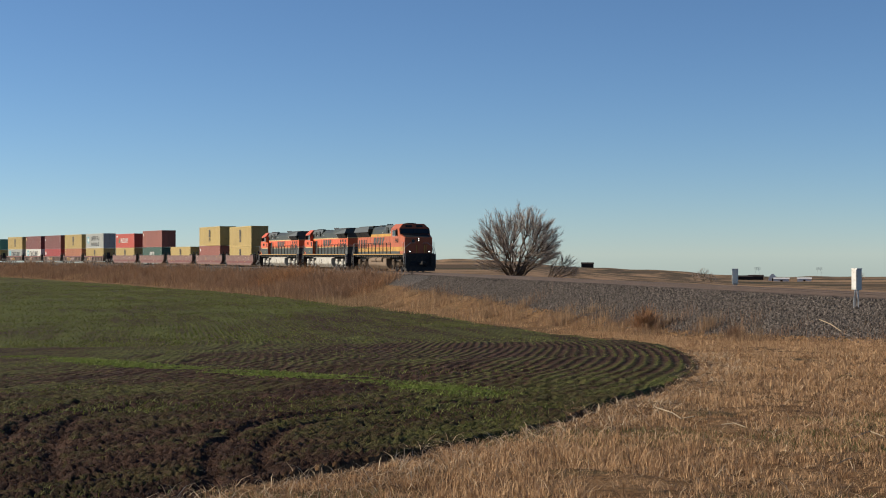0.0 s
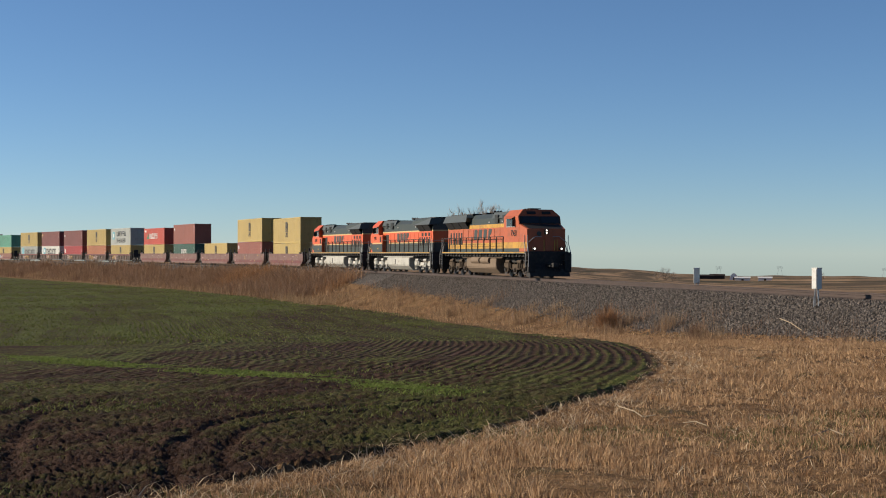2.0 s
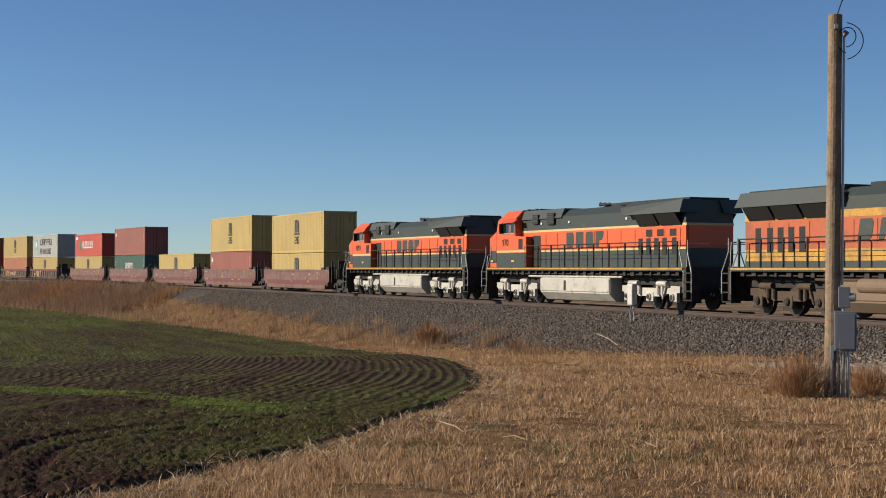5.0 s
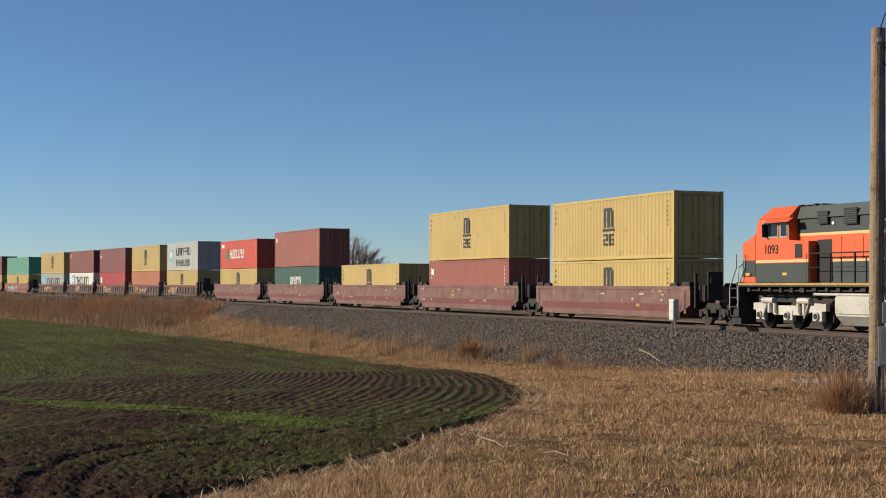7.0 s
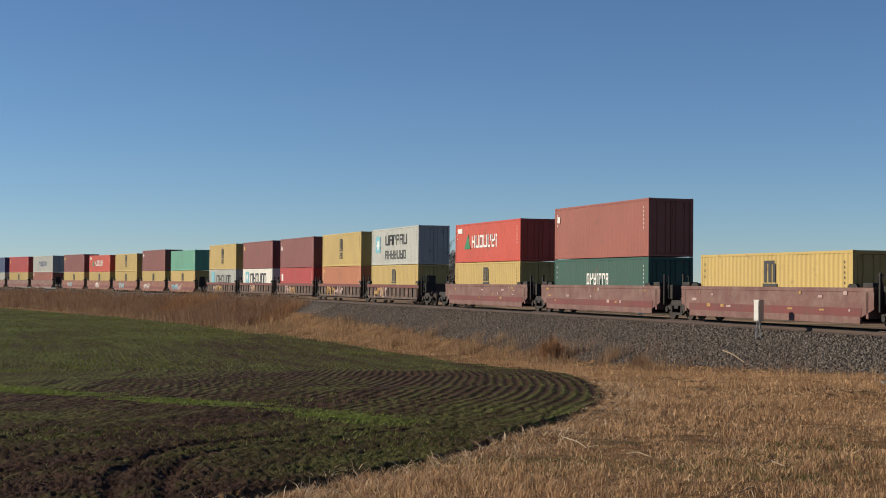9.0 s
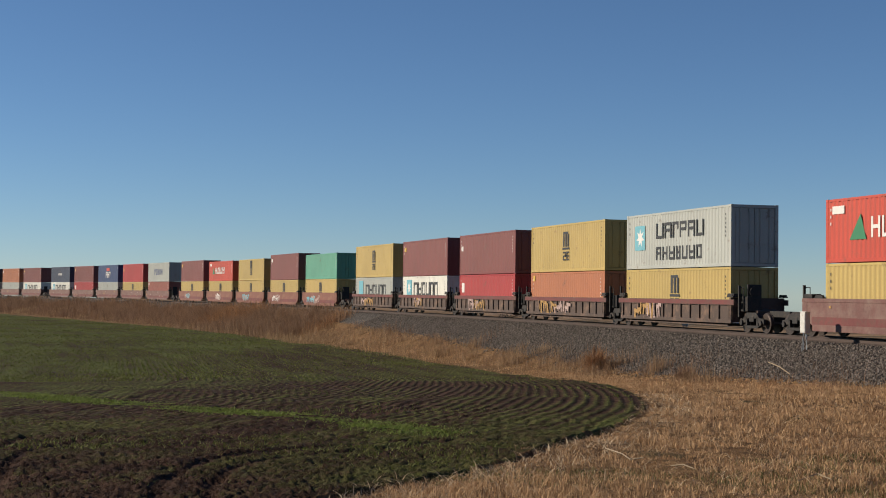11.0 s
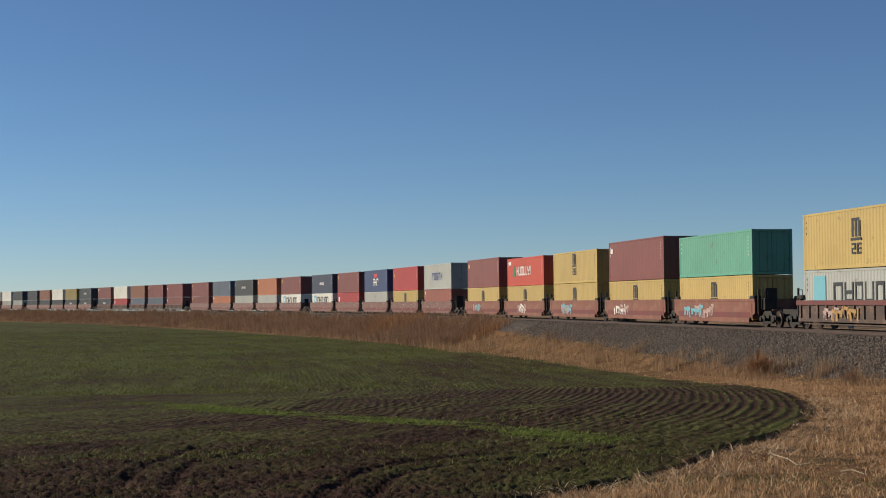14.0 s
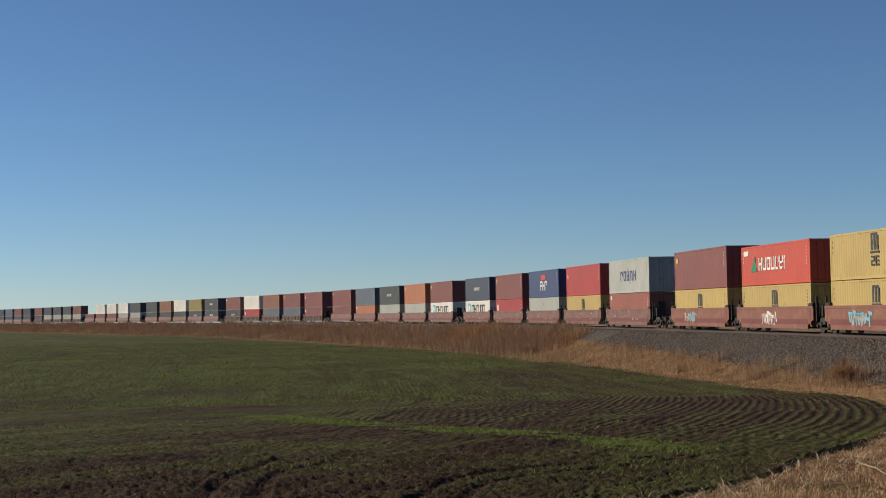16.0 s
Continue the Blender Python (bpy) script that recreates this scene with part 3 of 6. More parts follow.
def add_marks(c, color, h, deck, i):
    """Company marks as plain shapes, and stencilled bars."""
    if color == "yellow":
        low = deck == "low"
        part("emblem", shared(("m", deck), lambda: arch_emblem(0, 1.18 if low else 1.34, 0.76)), M_DARKMARK, c)
        part("lettering", shared(("sc", deck), lambda: under_emblem(0, 0.56 if low else 0.68, 0.76)), M_DARKMARK, c)
    elif color == "scarlet":
        part("lettering", shared("hy", lambda: glyphs((0.62, 0.62, 0.6, 0.66, 0.6, 0.62, 0.2), -2.75, 0.95, 0.82, 0.14, 4)), M_WHITEMARK, c)
        part("emblem", shared("hyt", lambda: prism(bmesh.new(), ((-4.3, 0.9), (-3.1, 0.9), (-3.5, 1.9)), -W2 - 0.002, -W2 + 0.01)), M_GREENMARK, c)
        part("placard", shared("hyp", lambda: plate(-5.6, -4.7, h - 0.62, h - 0.3)), M_WHITEMARK, c)
    elif color == "white" and deck == "low":
        part("emblem", shared("sq", lambda: plate(-4.9, -3.5, 1.05, 2.3)), M_AQUA, c)
        part("emblem_star", shared("st", lambda: star(-4.2, 1.68, 0.5)), M_WHITEMARK, c)
        part("lettering", shared("ma", lambda: glyphs((1.05, 0.95, 0.85, 0.9, 0.85, 0.95), -2.9, 1.0, 1.1, 0.2, 7)), M_DARKMARK, c)
    elif color == "grey" and deck == "low" and i in (9,):
        part("emblem", shared("sq", lambda: plate(-4.9, -3.5, 1.05, 2.3)), M_AQUA, c)
        part("lettering", shared("ma2", lambda: glyphs((1.05, 0.95, 0.85, 0.9, 0.85, 0.95), -2.6, 0.95, 1.0, 0.2, 7)), M_DARKMARK, c)
    elif color == "grey" and i == 5:
        part("emblem", shared("sq2", lambda: plate(-5.0, -3.7, 1.0, 2.3)), M_AQUA, c)
        part("emblem_star", shared("st2", lambda: star(-4.3, 1.65, 0.52)), M_WHITEMARK, c)
        part("lettering", shared("ms1", lambda: glyphs((0.85, 0.8, 0.7, 0.75, 0.75, 0.8), -2.3, 1.55, 0.8, 0.17, 9)), M_DARKMARK, c)
        part("lettering", shared("ms2", lambda: glyphs((0.6, 0.6, 0.62, 0.5, 0.6, 0.6, 0.6), -2.3, 0.45, 0.68, 0.2, 12)), M_DARKMARK, c)
    elif color == "grey" and deck == "top":
        part("lettering", shared("co", lambda: glyphs((0.62, 0.62, 0.6, 0.62, 0.62), -2.4, 1.05, 0.85, 0.38, 15)), M_BLUEMARK, c)
    elif color == "blue":
        part("lettering", shared("ap", lambda: glyphs((0.9, 0.75, 0.8), -1.3, 0.75, 1.0, 0.15, 21)), M_WHITEMARK, c)
        part("emblem", shared("apr", lambda: plate(-0.9, 0.9, 1.9, 2.4)), M_REDMARK, c)
    elif color == "green":
        part("lettering", shared("ca", lambda: glyphs((0.36, 0.36, 0.34, 0.14, 0.34, 0.36, 0.3), -1.5, 1.2, 0.6, 0.1, 25)), M_WHITEMARK, c)
    elif color in ("navy", "charcoal"):
        part("lettering", shared("nv", lambda: glyphs((0.4, 0.4, 0.5, 0.4, 0.4), -1.4, 1.3, 0.4, 0.12, 27)), M_WHITEMARK, c)
    elif color == "red" and deck == "low":
        part("placard", shared("cai", lambda: plate(-5.5, -4.9, 1.3, 2.0)), M_WHITEMARK, c)
    elif color in ("maroon", "brick", "orange", "red"):
        part("placard", shared(("pl", i % 3), lambda: plate(-5.7, -5.35 + 0.1 * (i % 3), h - 0.85, h - 0.5)), M_WHITEMARK if i % 2 else M_YELLOWMARK, c)
    mark = M_DARKMARK if color in ("yellow", "white", "grey", "ochre") else M_WHITEMARK
    part("ident_mark", shared(("id", h), lambda: ident(h)), mark, c)["kind"] = "stuff"


def container(color, deck, h, i):
    c = tagged(new("shipping_container"), "%s corrugated steel shipping container %s" % (WORDS[color], "stacked on another container" if deck == "top" else "sitting in a well car"), "container", group="containers on the train")
    p = PAINT[color]
    part("side_wall", shared(("side", h), lambda: corrugated(h)), p, c)
    part("side_wall", shared(("far", h), lambda: far_side(h)), p, c)
    part("frame", shared(("frame", h), lambda: container_frame(h)), p, c)
    if i < 20:
        for cx in (-1, 1):
            for cy in (-1, 1):
                for cz in (0.0, h - 0.118):
                    k = part("corner_casting", shared("casting", lambda: box(bmesh.new(), -0.09, 0.09, -0.082, 0.082, 0, 0.12, 0.01)), p, c)
                    k.location = (cx * (LEN / 2 - 0.087), cy * (W2 - 0.079), cz)
    else:
        part("corner_castings", shared(("cast", h), lambda: castings(h)), p, c)["kind"] = "stuff"
    part("roof", shared(("roof", h), lambda: roof_sheet(h)), p, c)
    part("end_wall", shared(("end", h), lambda: ribbed_end(h)), p, c)
    for side in (-1, 1):
        d = part("door", shared(("door", h, side), lambda: door_leaf(h, side)), p, c)
        if i < 26:
            for y in (0.28, 0.75):
                yy = -y if side < 0 else y
                part("lock_rod", shared(("rod", h, yy), lambda: lock_rod(h, yy)), p, d)
    if i < 32:
        add_marks(c, color, h, deck, i)
    return c


# ---- well cars ----
M_WELL = {"A": mat("well_maroon", (0.1102, 0.0456, 0.038), 0.65, 0, 0.3, 0.7, 22, dirt=(0.1672, 0.1102, 0.0874), dirt_amount=0.8),
          "B": mat("well_brown", (0.056, 0.036, 0.028), 0.75, 0, 0.3, 0.8, 22, dirt=(0.19, 0.114, 0.076), dirt_amount=0.5),
          "C": mat("well_rust", (0.152, 0.057, 0.038), 0.7, 0, 0.3, 0.7, 22, dirt=(0.2128, 0.114, 0.0684), dirt_amount=0.5)}


def well_side(kind, half, y):
    bm = bmesh.new()
    hw = 6.75 if half < 8 else 7.7
    s = 1 if y > 0 else -1
    yo, yi = y, y - s * 0.10
    a, b = min(yo, yi), max(yo, yi)
    if kind == "B":
        box(bm, -hw, hw, a, b, 1.24, 1.50, 0.015)
        box(bm, -hw + 0.3, hw - 0.3, a, b, 0.40, 0.58, 0.015)
        box(bm, -hw + 0.3, hw - 0.3, y - s * 0.09, y - s * 0.07, 0.58, 1.24)
    else:
        box(bm, -hw, hw, a, b, 1.44, 1.60, 0.015)
        x0, x1 = -hw, hw
        prism(bm, ((x0, 1.44), (x1, 1.44), (x1, 0.80), (x1 - 0.8, 0.50), (x0 + 0.8, 0.50), (x0, 0.80)), y - s * 0.02, y - s * 0.07)
        box(bm, -hw + 0.85, hw - 0.85, a, b, 0.25, 0.52, 0.01)
    return bm


def well_rib(y, x):
    s = 1 if y > 0 else -1
    a, b = sorted((y + s * 0.005, y - s * 0.075))
    return box(bmesh.new(), x - 0.06, x + 0.06, a, b, 0.58, 1.24)


def well_end(sign, half):
    bm = bmesh.new()
    hw = 6.75 if half < 8 else 7.7
    prism(bm, ((sign * (hw - 0.9), 1.15), (sign * (half - 0.1), 1.0), (sign * (half - 0.1), 0.72), (sign * (hw - 0.9), 0.55)), -0.62, 0.62)
    box(bm, *sorted((sign * (hw - 0.5), sign * (hw - 0.35))), -1.38, 1.38, 0.45, 1.58)
    return bm


def handhold(sign, half, y):
    hw = 6.75 if half < 8 else 7.7
    x = sign * (hw - 0.15)
    return pipe(bmesh.new(), ((x, y, 1.6), (x, y, 2.05), (x + sign * 0.5, y, 2.05), (x + sign * 0.5, y, 1.0)), 0.02, 6)


def guide(sign, y):
    bm = bmesh.new()
    x = sign * 6.35
    s = 1 if y > 0 else -1
    prism(bm, ((x - 0.35, 1.6), (x + 0.35, 1.6), (x + 0.22, 1.74), (x - 0.22, 1.74)), *sorted((y, y - s * 0.12)))
    return bm


def truck_frame(axle, y):
    """A cast side frame with its arched top and the spring opening."""
    s = 1 if y > 0 else -1
    bm = bmesh.new()
    a, b = sorted((y, y - s * 0.16))
    prism(bm, ((-axle - 0.22, 0.42), (-axle - 0.22, 0.62), (-axle + 0.25, 0.70), (-0.45, 0.92), (0.45, 0.92), (axle - 0.25, 0.70), (axle + 0.22, 0.62), (axle + 0.22, 0.42), (axle - 0.28, 0.46), (0.42, 0.66), (-0.42, 0.66), (-axle + 0.28, 0.46)), a, b)
    prism(bm, ((-0.75, 0.34), (0.75, 0.34), (0.5, 0.22), (-0.5, 0.22)), a, b)
    for x in (-0.5, 0.5):
        box(bm, x - 0.07, x + 0.07, a, b, 0.3, 0.75)
    for x in (-axle, axle):
        tube(bm, (x, y - s * 0.05, 0.46), (x, y + s * 0.07, 0.46), 0.14, 0.12, 12)
    return bm


def wheel_pair(r):
    bm = bmesh.new()
    for y in (-0.755, 0.755):
        s = 1 if y > 0 else -1
        tube(bm, (0, y - s * 0.07, 0), (0, y - s * 0.04, 0), r + 0.025, None, 24)
        tube(bm, (0, y - s * 0.04, 0), (0, y + s * 0.07, 0), r, r - 0.005, 24)
        tube(bm, (0, y + s * 0.07, 0), (0, y + s * 0.075, 0), r * 0.8, r * 0.78, 24)
        for k in range(5):
            a = k * 2 * math.pi / 5
            tube(bm, (math.cos(a) * r * 0.5, y + s * 0.07, math.sin(a) * r * 0.5), (math.cos(a) * r * 0.5, y + s * 0.085, math.sin(a) * r * 0.5), r * 0.1, None, 8)
    tube(bm, (0, -0.95, 0), (0, 0.95, 0), 0.08, None, 8)
    return bm


SPIN = []   # wheelsets that turn: the object, its place on its truck, its radius


def freight_truck(parent, x, spin):
    tr = part("truck", shared("bolster", lambda: box(bmesh.new(), -0.22, 0.22, -1.1, 1.1, 0.5, 0.78, 0.03)), M_BLACK, parent, "black cast-steel bogie")
    tr.location = (x, 0, 0)
    for y in (-1.08, 1.08):
        part("side_frame", shared(("tf", y), lambda: truck_frame(0.9, y)), M_BLACK, tr)
    for dx in (-0.9, 0.9):
        w = part("wheelset", shared("fw", lambda: wheel_pair(0.46)), M_WHEEL, tr)
        w.location = (dx, 0, 0.46)
        if spin:
            SPIN.append((w, dx, 0.46))
    return tr


def scribble(seed, hw):
    """Spray-painted flourishes that spell nothing."""
    r, bm = random.Random(seed), bmesh.new()
    x = -hw * r.uniform(0.2, 0.75)
    for k in range(r.randint(5, 8)):
        w, z0, z1 = r.uniform(0.18, 0.5), r.uniform(0.45, 0.7), r.uniform(0.95, 1.35)
        tilt = r.uniform(-0.25, 0.25)
        prism(bm, ((x, z0), (x + w * 0.5, z0), (x + w * 0.5 + tilt, z1), (x + tilt, z1)), -1.404, -1.39)
        if r.random() < 0.7:
            prism(bm, ((x, z1 - 0.15), (x + w * 1.5, z1 - 0.25), (x + w * 1.5, z1 - 0.05), (x, z1)), -1.407, -1.39)
        x += w * 1.15
    return bm


def stencils(seed, hw):
    r, bm = random.Random(seed), bmesh.new()
    for k in range(6):
        x, z = r.uniform(-hw + 0.6, hw - 1), r.choice((0.7, 0.95, 1.2, 1.32))
        box(bm, x, x + r.uniform(0.08, 0.45), -1.405, -1.39, z, z + r.uniform(0.05, 0.16))
    return bm


def well_car(i, kind, half, first, last):
    w = tagged(new("well_car"), {"A": "maroon solid-sided well car with peeling paint", "B": "brown well car with ribbed sides", "C": "rust-brown well car sprayed with pale scribbles"}[kind] + " on rails", "well car", group="well cars of the train")
    m = M_WELL[kind]
    hw = 6.75 if half < 8 else 7.7
    for y in (-1.40, 1.40):
        part("side_sill", shared(("ws", kind, half, y), lambda: well_side(kind, half, y)), m, w)
        for sg in (-1, 1):
            part("guide", shared(("gd", sg, y), lambda: guide(sg, y)), M_BLACK, w)
    if kind != "B":
        part("lower_sill", shared(("ls", half), lambda: box(bmesh.new(), -hw + 0.8, hw - 0.8, -1.395, -1.37, 0.52, 0.84)), M_LOWSILL, w, "darker red lower sill")
    if i < 20:
        for sg in (-1, 1):
            part("brake_gear", shared(("bg", sg, half), lambda: box(box(box(bmesh.new(), *sorted((sg * (hw - 0.1), sg * (hw + 0.55))), -1.0, -0.3, 0.95, 1.65, 0.04), *sorted((sg * (hw + 0.1), sg * (hw + 0.2))), -1.25, -1.15, 0.7, 2.15, 0.01), *sorted((sg * (hw - 0.75), sg * (hw - 0.1))), -1.36, -0.9, 1.60, 1.78, 0.03)), M_BLACK, w)
    if kind == "B":
        part("top_sill", shared(("ts", half), lambda: box(bmesh.new(), -hw + 0.02, hw - 0.02, -1.408, -1.39, 1.27, 1.48)), M_LOWSILL, w, "rust-red top sill")
        for k in range(13):
            x = -6.2 + k * 12.4 / 12
            part("rib", shared(("rib", k), lambda: well_rib(-1.40, x)), m, w)
    part("floor", shared(("wf", half), lambda: box(bmesh.new(), -hw + 0.8, hw - 0.8, -1.3, 1.3, 0.27, 0.33)), m, w)
    for sg in (-1, 1):
        e = part("end_platform", shared(("we", sg, half), lambda: well_end(sg, half)), m, w)
        part("grab_iron", shared(("hh", sg, half), lambda: handhold(sg, half, -1.1)), M_BLACK, e)
    spin = i < 12
    freight_truck(w, -half, spin)
    if first:
        freight_truck(w, half + 0.2, spin)
        part("coupler", shared(("cp", half), lambda: box(bmesh.new(), half + 0.2, half + 2.0, -0.17, 0.17, 0.72, 1.0, 0.03)), M_BLACK, w)
        b = part("brake_stand", shared(("bs", half), lambda: box(bmesh.new(), half - 0.6, half - 0.5, -0.9, -0.2, 1.0, 2.2, 0.02)), M_BLACK, w)
        part("brake_wheel", shared(("bw", half), lambda: tube(bmesh.new(), (half - 0.48, -0.55, 1.85), (half - 0.42, -0.55, 1.85), 0.28, None, 16)), M_BLACK, b)
    if last:
        part("coupler", shared(("cp2", half), lambda: box(bmesh.new(), -half - 1.9, -half, -0.17, 0.17, 0.72, 1.0, 0.03)), M_BLACK, w)
    if kind == "A" and i < 30:
        part("stencil_mark", shared(("sm", i % 4), lambda: stencils(i % 4, hw)), M_STENCIL, w)["kind"] = "stuff"
        part("stencil_mark", shared(("sy", i % 4), lambda: stencils(40 + i % 4, hw)), M_STENCIL2, w)["kind"] = "stuff"
    if kind == "C" or (kind == "B" and i < 12):
        part("sprayed_mark", scribble(100 + i, hw), M_STENCIL2 if kind == "B" else M_WHITEMARK if i % 2 else M_AQUA, w)["kind"] = "stuff"
        part("sprayed_mark", scribble(200 + i, hw), M_STENCIL, w)["kind"] = "stuff"
    return w


# ---- the train's make-up ----
S0, SPEED, SLOW = -88.05, 21.379, -0.0272
MOVING = []   # things on the track: the thing, metres behind the train's mark, height, turned round or not


def train_at(t):
    return S0 + SPEED * t + SLOW * t * t / 2


LOADS = ("yellow yellow", "yellow brick", "- yellow", "brick green", "scarlet yellow",
         "grey yellow", "yellow orange", "maroon red", "maroon white", "yellow grey",
         "teal yellow", "maroon yellow", "yellow yellow", "scarlet yellow", "maroon yellow",
         "grey brick", "red yellow", "blue grey", "maroon red", "navy white",
         "maroon white", "orange grey", "charcoal grey", "slate orange", "maroon maroon",
         "maroon maroon", "maroon slate", "brown slate", "white red", "maroon charcoal",
         "charcoal charcoal", "ochre charcoal", "white charcoal", "brown charcoal", "charcoal charcoal",
         "charcoal grey", "white grey", "white maroon", "white maroon", "- maroon",
         "maroon grey", "charcoal grey", "charcoal grey", "navy grey", "maroon charcoal",
         "navy charcoal", "maroon navy", "slate navy", "navy charcoal", "maroon brown",
         "maroon charcoal", "navy brown", "maroon grey", "charcoal navy", "maroon brown")


def well_offset(i):
    if i < 5:
        return 67.6 + 17.68 * i
    n, k = divmod(i - 5, 5)
    return 158.9 + 80.42 * n + 15.3 * k


for i, load in enumerate(LOADS):
    top, low = load.split()
    off = well_offset(i) + LEN / 2
    kind = "ABCAABAABAA"[i // 5]
    floor = 0.36 + (-0.16, 0.12)[i] if i < 2 else 0.43 if i < 10 else 0.38
    MOVING.append((container(low, "low", 2.59, i), off, floor, 0))
    if top != "-":
        MOVING.append((container(top, "top", 2.59 if top in ("scarlet", "teal") or i == 12 else 2.9, i), off, floor + 2.605, 0))
    MOVING.append((well_car(i, kind, 8.84 if i < 5 else 7.65, i % 5 == 0, i % 5 == 4), off, 0, 0))

# ---- locomotives ----
M_ORANGE = mat("locomotive_orange", (0.3572, 0.0798, 0.0274), 0.55, 0, 0.2, 0.7, 20, dirt=(0.1824, 0.0646, 0.0304), dirt_amount=0.5)
M_ORANGE2 = mat("locomotive_bright_orange", (0.5472, 0.095, 0.0266), 0.42, 0, 0.08, 0.5, 20)
M_GREEN = mat("locomotive_dark_green", (0.0304, 0.0395, 0.035), 0.5, 0, 0.15, 0.6, 20, dirt=(0.0684, 0.0608, 0.0456), dirt_amount=0.15)
M_CREAM = mat("cream_stripe", (0.5016, 0.3572, 0.152), 0.5, 0, 0.1)
M_YELLOW = mat("yellow_stripe", (0.42, 0.225, 0.03), 0.6, 0, 0.3, 0.9, 20, dirt=(0.14, 0.08, 0.038), dirt_amount=0.6)
M_SILVER = mat("silver_running_gear", (0.3952, 0.38, 0.3344), 0.55, 0.15, 0.2, 1.0, 18, dirt=(0.152, 0.1216, 0.0836), dirt_amount=0.3)
M_DUSTY = mat("dusty_running_gear", (0.076, 0.0562, 0.0395), 0.85, 0, 0.3, 1.0, 18, dirt=(0.038, 0.0304, 0.0228), dirt_amount=0.35)
M_TAN = mat("dusty_tank", (0.152, 0.1064, 0.0684), 0.8, 0, 0.2, 0.8, 16, dirt=(0.1064, 0.076, 0.0456), dirt_amount=0.4)
M_DARKGRILLE = mat("dark_grille", (0.0137, 0.0137, 0.0137), 0.7, 0.2, 0.2)
M_GLASS = mat("cab_glass", (0.0091, 0.0122, 0.0152), 0.08, 0, 0.05)
M_RAILING = mat("handrail_grey", (0.2736, 0.2736, 0.266), 0.5, 0.2, 0.15)
M_LAMP = bpy.data.materials.new("lamp_glow")
M_LAMP.use_nodes = True
M_LAMP.node_tree.nodes["Principled BSDF"].inputs["Emission Color"].default_value = (1.0, 0.85, 0.66, 1)
M_LAMP.node_tree.nodes["Principled BSDF"].inputs["Emission Strength"].default_value = 1.6


def lettering(text, height, depth=0.01):
    """A word in the built-in font as a mesh, upright in x and z, facing -y, centred."""
    cu = bpy.data.curves.new("lettering", "FONT")
    cu.body, cu.size, cu.align_x, cu.align_y, cu.extrude = text, height * 1.35, "CENTER", "CENTER", depth
    tmp = new("lettering", cu)
    me = bpy.data.meshes.new_from_object(tmp.evaluated_get(bpy.context.evaluated_depsgraph_get()))
    bpy.data.objects.remove(tmp)
    me.materials.clear()
    me.transform(Matrix.Rotation(math.pi / 2, 4, "X"))
    return me


def mirrored(bm):
    """The same piece on the other side of the centre line."""
    bmesh.ops.scale(bm, verts=bm.verts[:], vec=(1, -1, 1))
    return bm


def loco_truck_frame(y):
    s = 1 if y > 0 else -1
    a, b = sorted((y, y - s * 0.18))
    bm = bmesh.new()
    prism(bm, ((-2.35, 0.72), (-2.35, 0.98), (-1.2, 1.02), (-0.9, 0.90), (0.9, 0.90), (1.2, 1.02), (2.35, 0.98), (2.35, 0.72), (1.3, 0.66), (0.9, 0.55), (-0.9, 0.55), (-1.3, 0.66)), a, b)
    for x in (-1.85, 0.0, 1.85):
        box(bm, x - 0.30, x + 0.30, *sorted((y + s * 0.03, y - s * 0.15)), 0.30, 0.74, 0.04)
        tube(bm, (x, y, 0.53), (x, y + s * 0.10, 0.53), 0.17, 0.14, 14)
    for x in (-0.95, 0.95):
        tube(bm, (x - 0.18, y + s * 0.06, 0.62), (x - 0.18, y + s * 0.06, 0.98), 0.09, None, 10)
        tube(bm, (x + 0.18, y + s * 0.06, 0.62), (x + 0.18, y + s * 0.06, 0.98), 0.09, None, 10)
    tube(bm, (-1.55, y + s * 0.08, 1.08), (-0.8, y + s * 0.08, 1.08), 0.12, None, 12)
    tube(bm, (0.8, y + s * 0.08, 1.08), (1.55, y + s * 0.08, 1.08), 0.12, None, 12)
    for x in (-1.35, 1.35):
        tube(bm, (x, y + s * 0.05, 0.95), (x + 0.25, y + s * 0.05, 0.45), 0.045, None, 8)
    return bm


def loco_truck(parent, x, m):
    tr = part("truck", shared("lt", lambda: box(bmesh.new(), -2.0, 2.0, -0.5, 0.5, 0.62, 1.0, 0.05)), M_BLACK, parent, "six-wheel bogie")
    tr.location = (x, 0, 0)
    for y in (-1.16, 1.16):
        frame_part = part("side_frame", shared(("ltf", y), lambda: loco_truck_frame(y)), m, tr)
        sg = 1 if y > 0 else -1
        for dx in (-1.85, 0.0, 1.85):
            part("journal_cap", shared(("jc", y, dx), lambda: tube(bmesh.new(), (dx, y + sg * 0.09, 0.53), (dx, y + sg * 0.125, 0.53), 0.105, None, 12)), M_BLACK, frame_part)
            # thin black plate drawn as the shade in the opening below the axle box
            part("pedestal_gap", shared(("pg", y, dx), lambda: box(bmesh.new(), dx - 0.27, dx + 0.27, *sorted((y + sg * 0.026, y + sg * 0.034)), 0.24, 0.36)), M_BLACK, frame_part)
    for dx in (-1.85, 0, 1.85):
        w = part("wheelset", shared("lw", lambda: wheel_pair(0.53)), M_WHEEL, tr)
        w.location = (dx, 0, 0.53)
        SPIN.append((w, dx, 0.53))


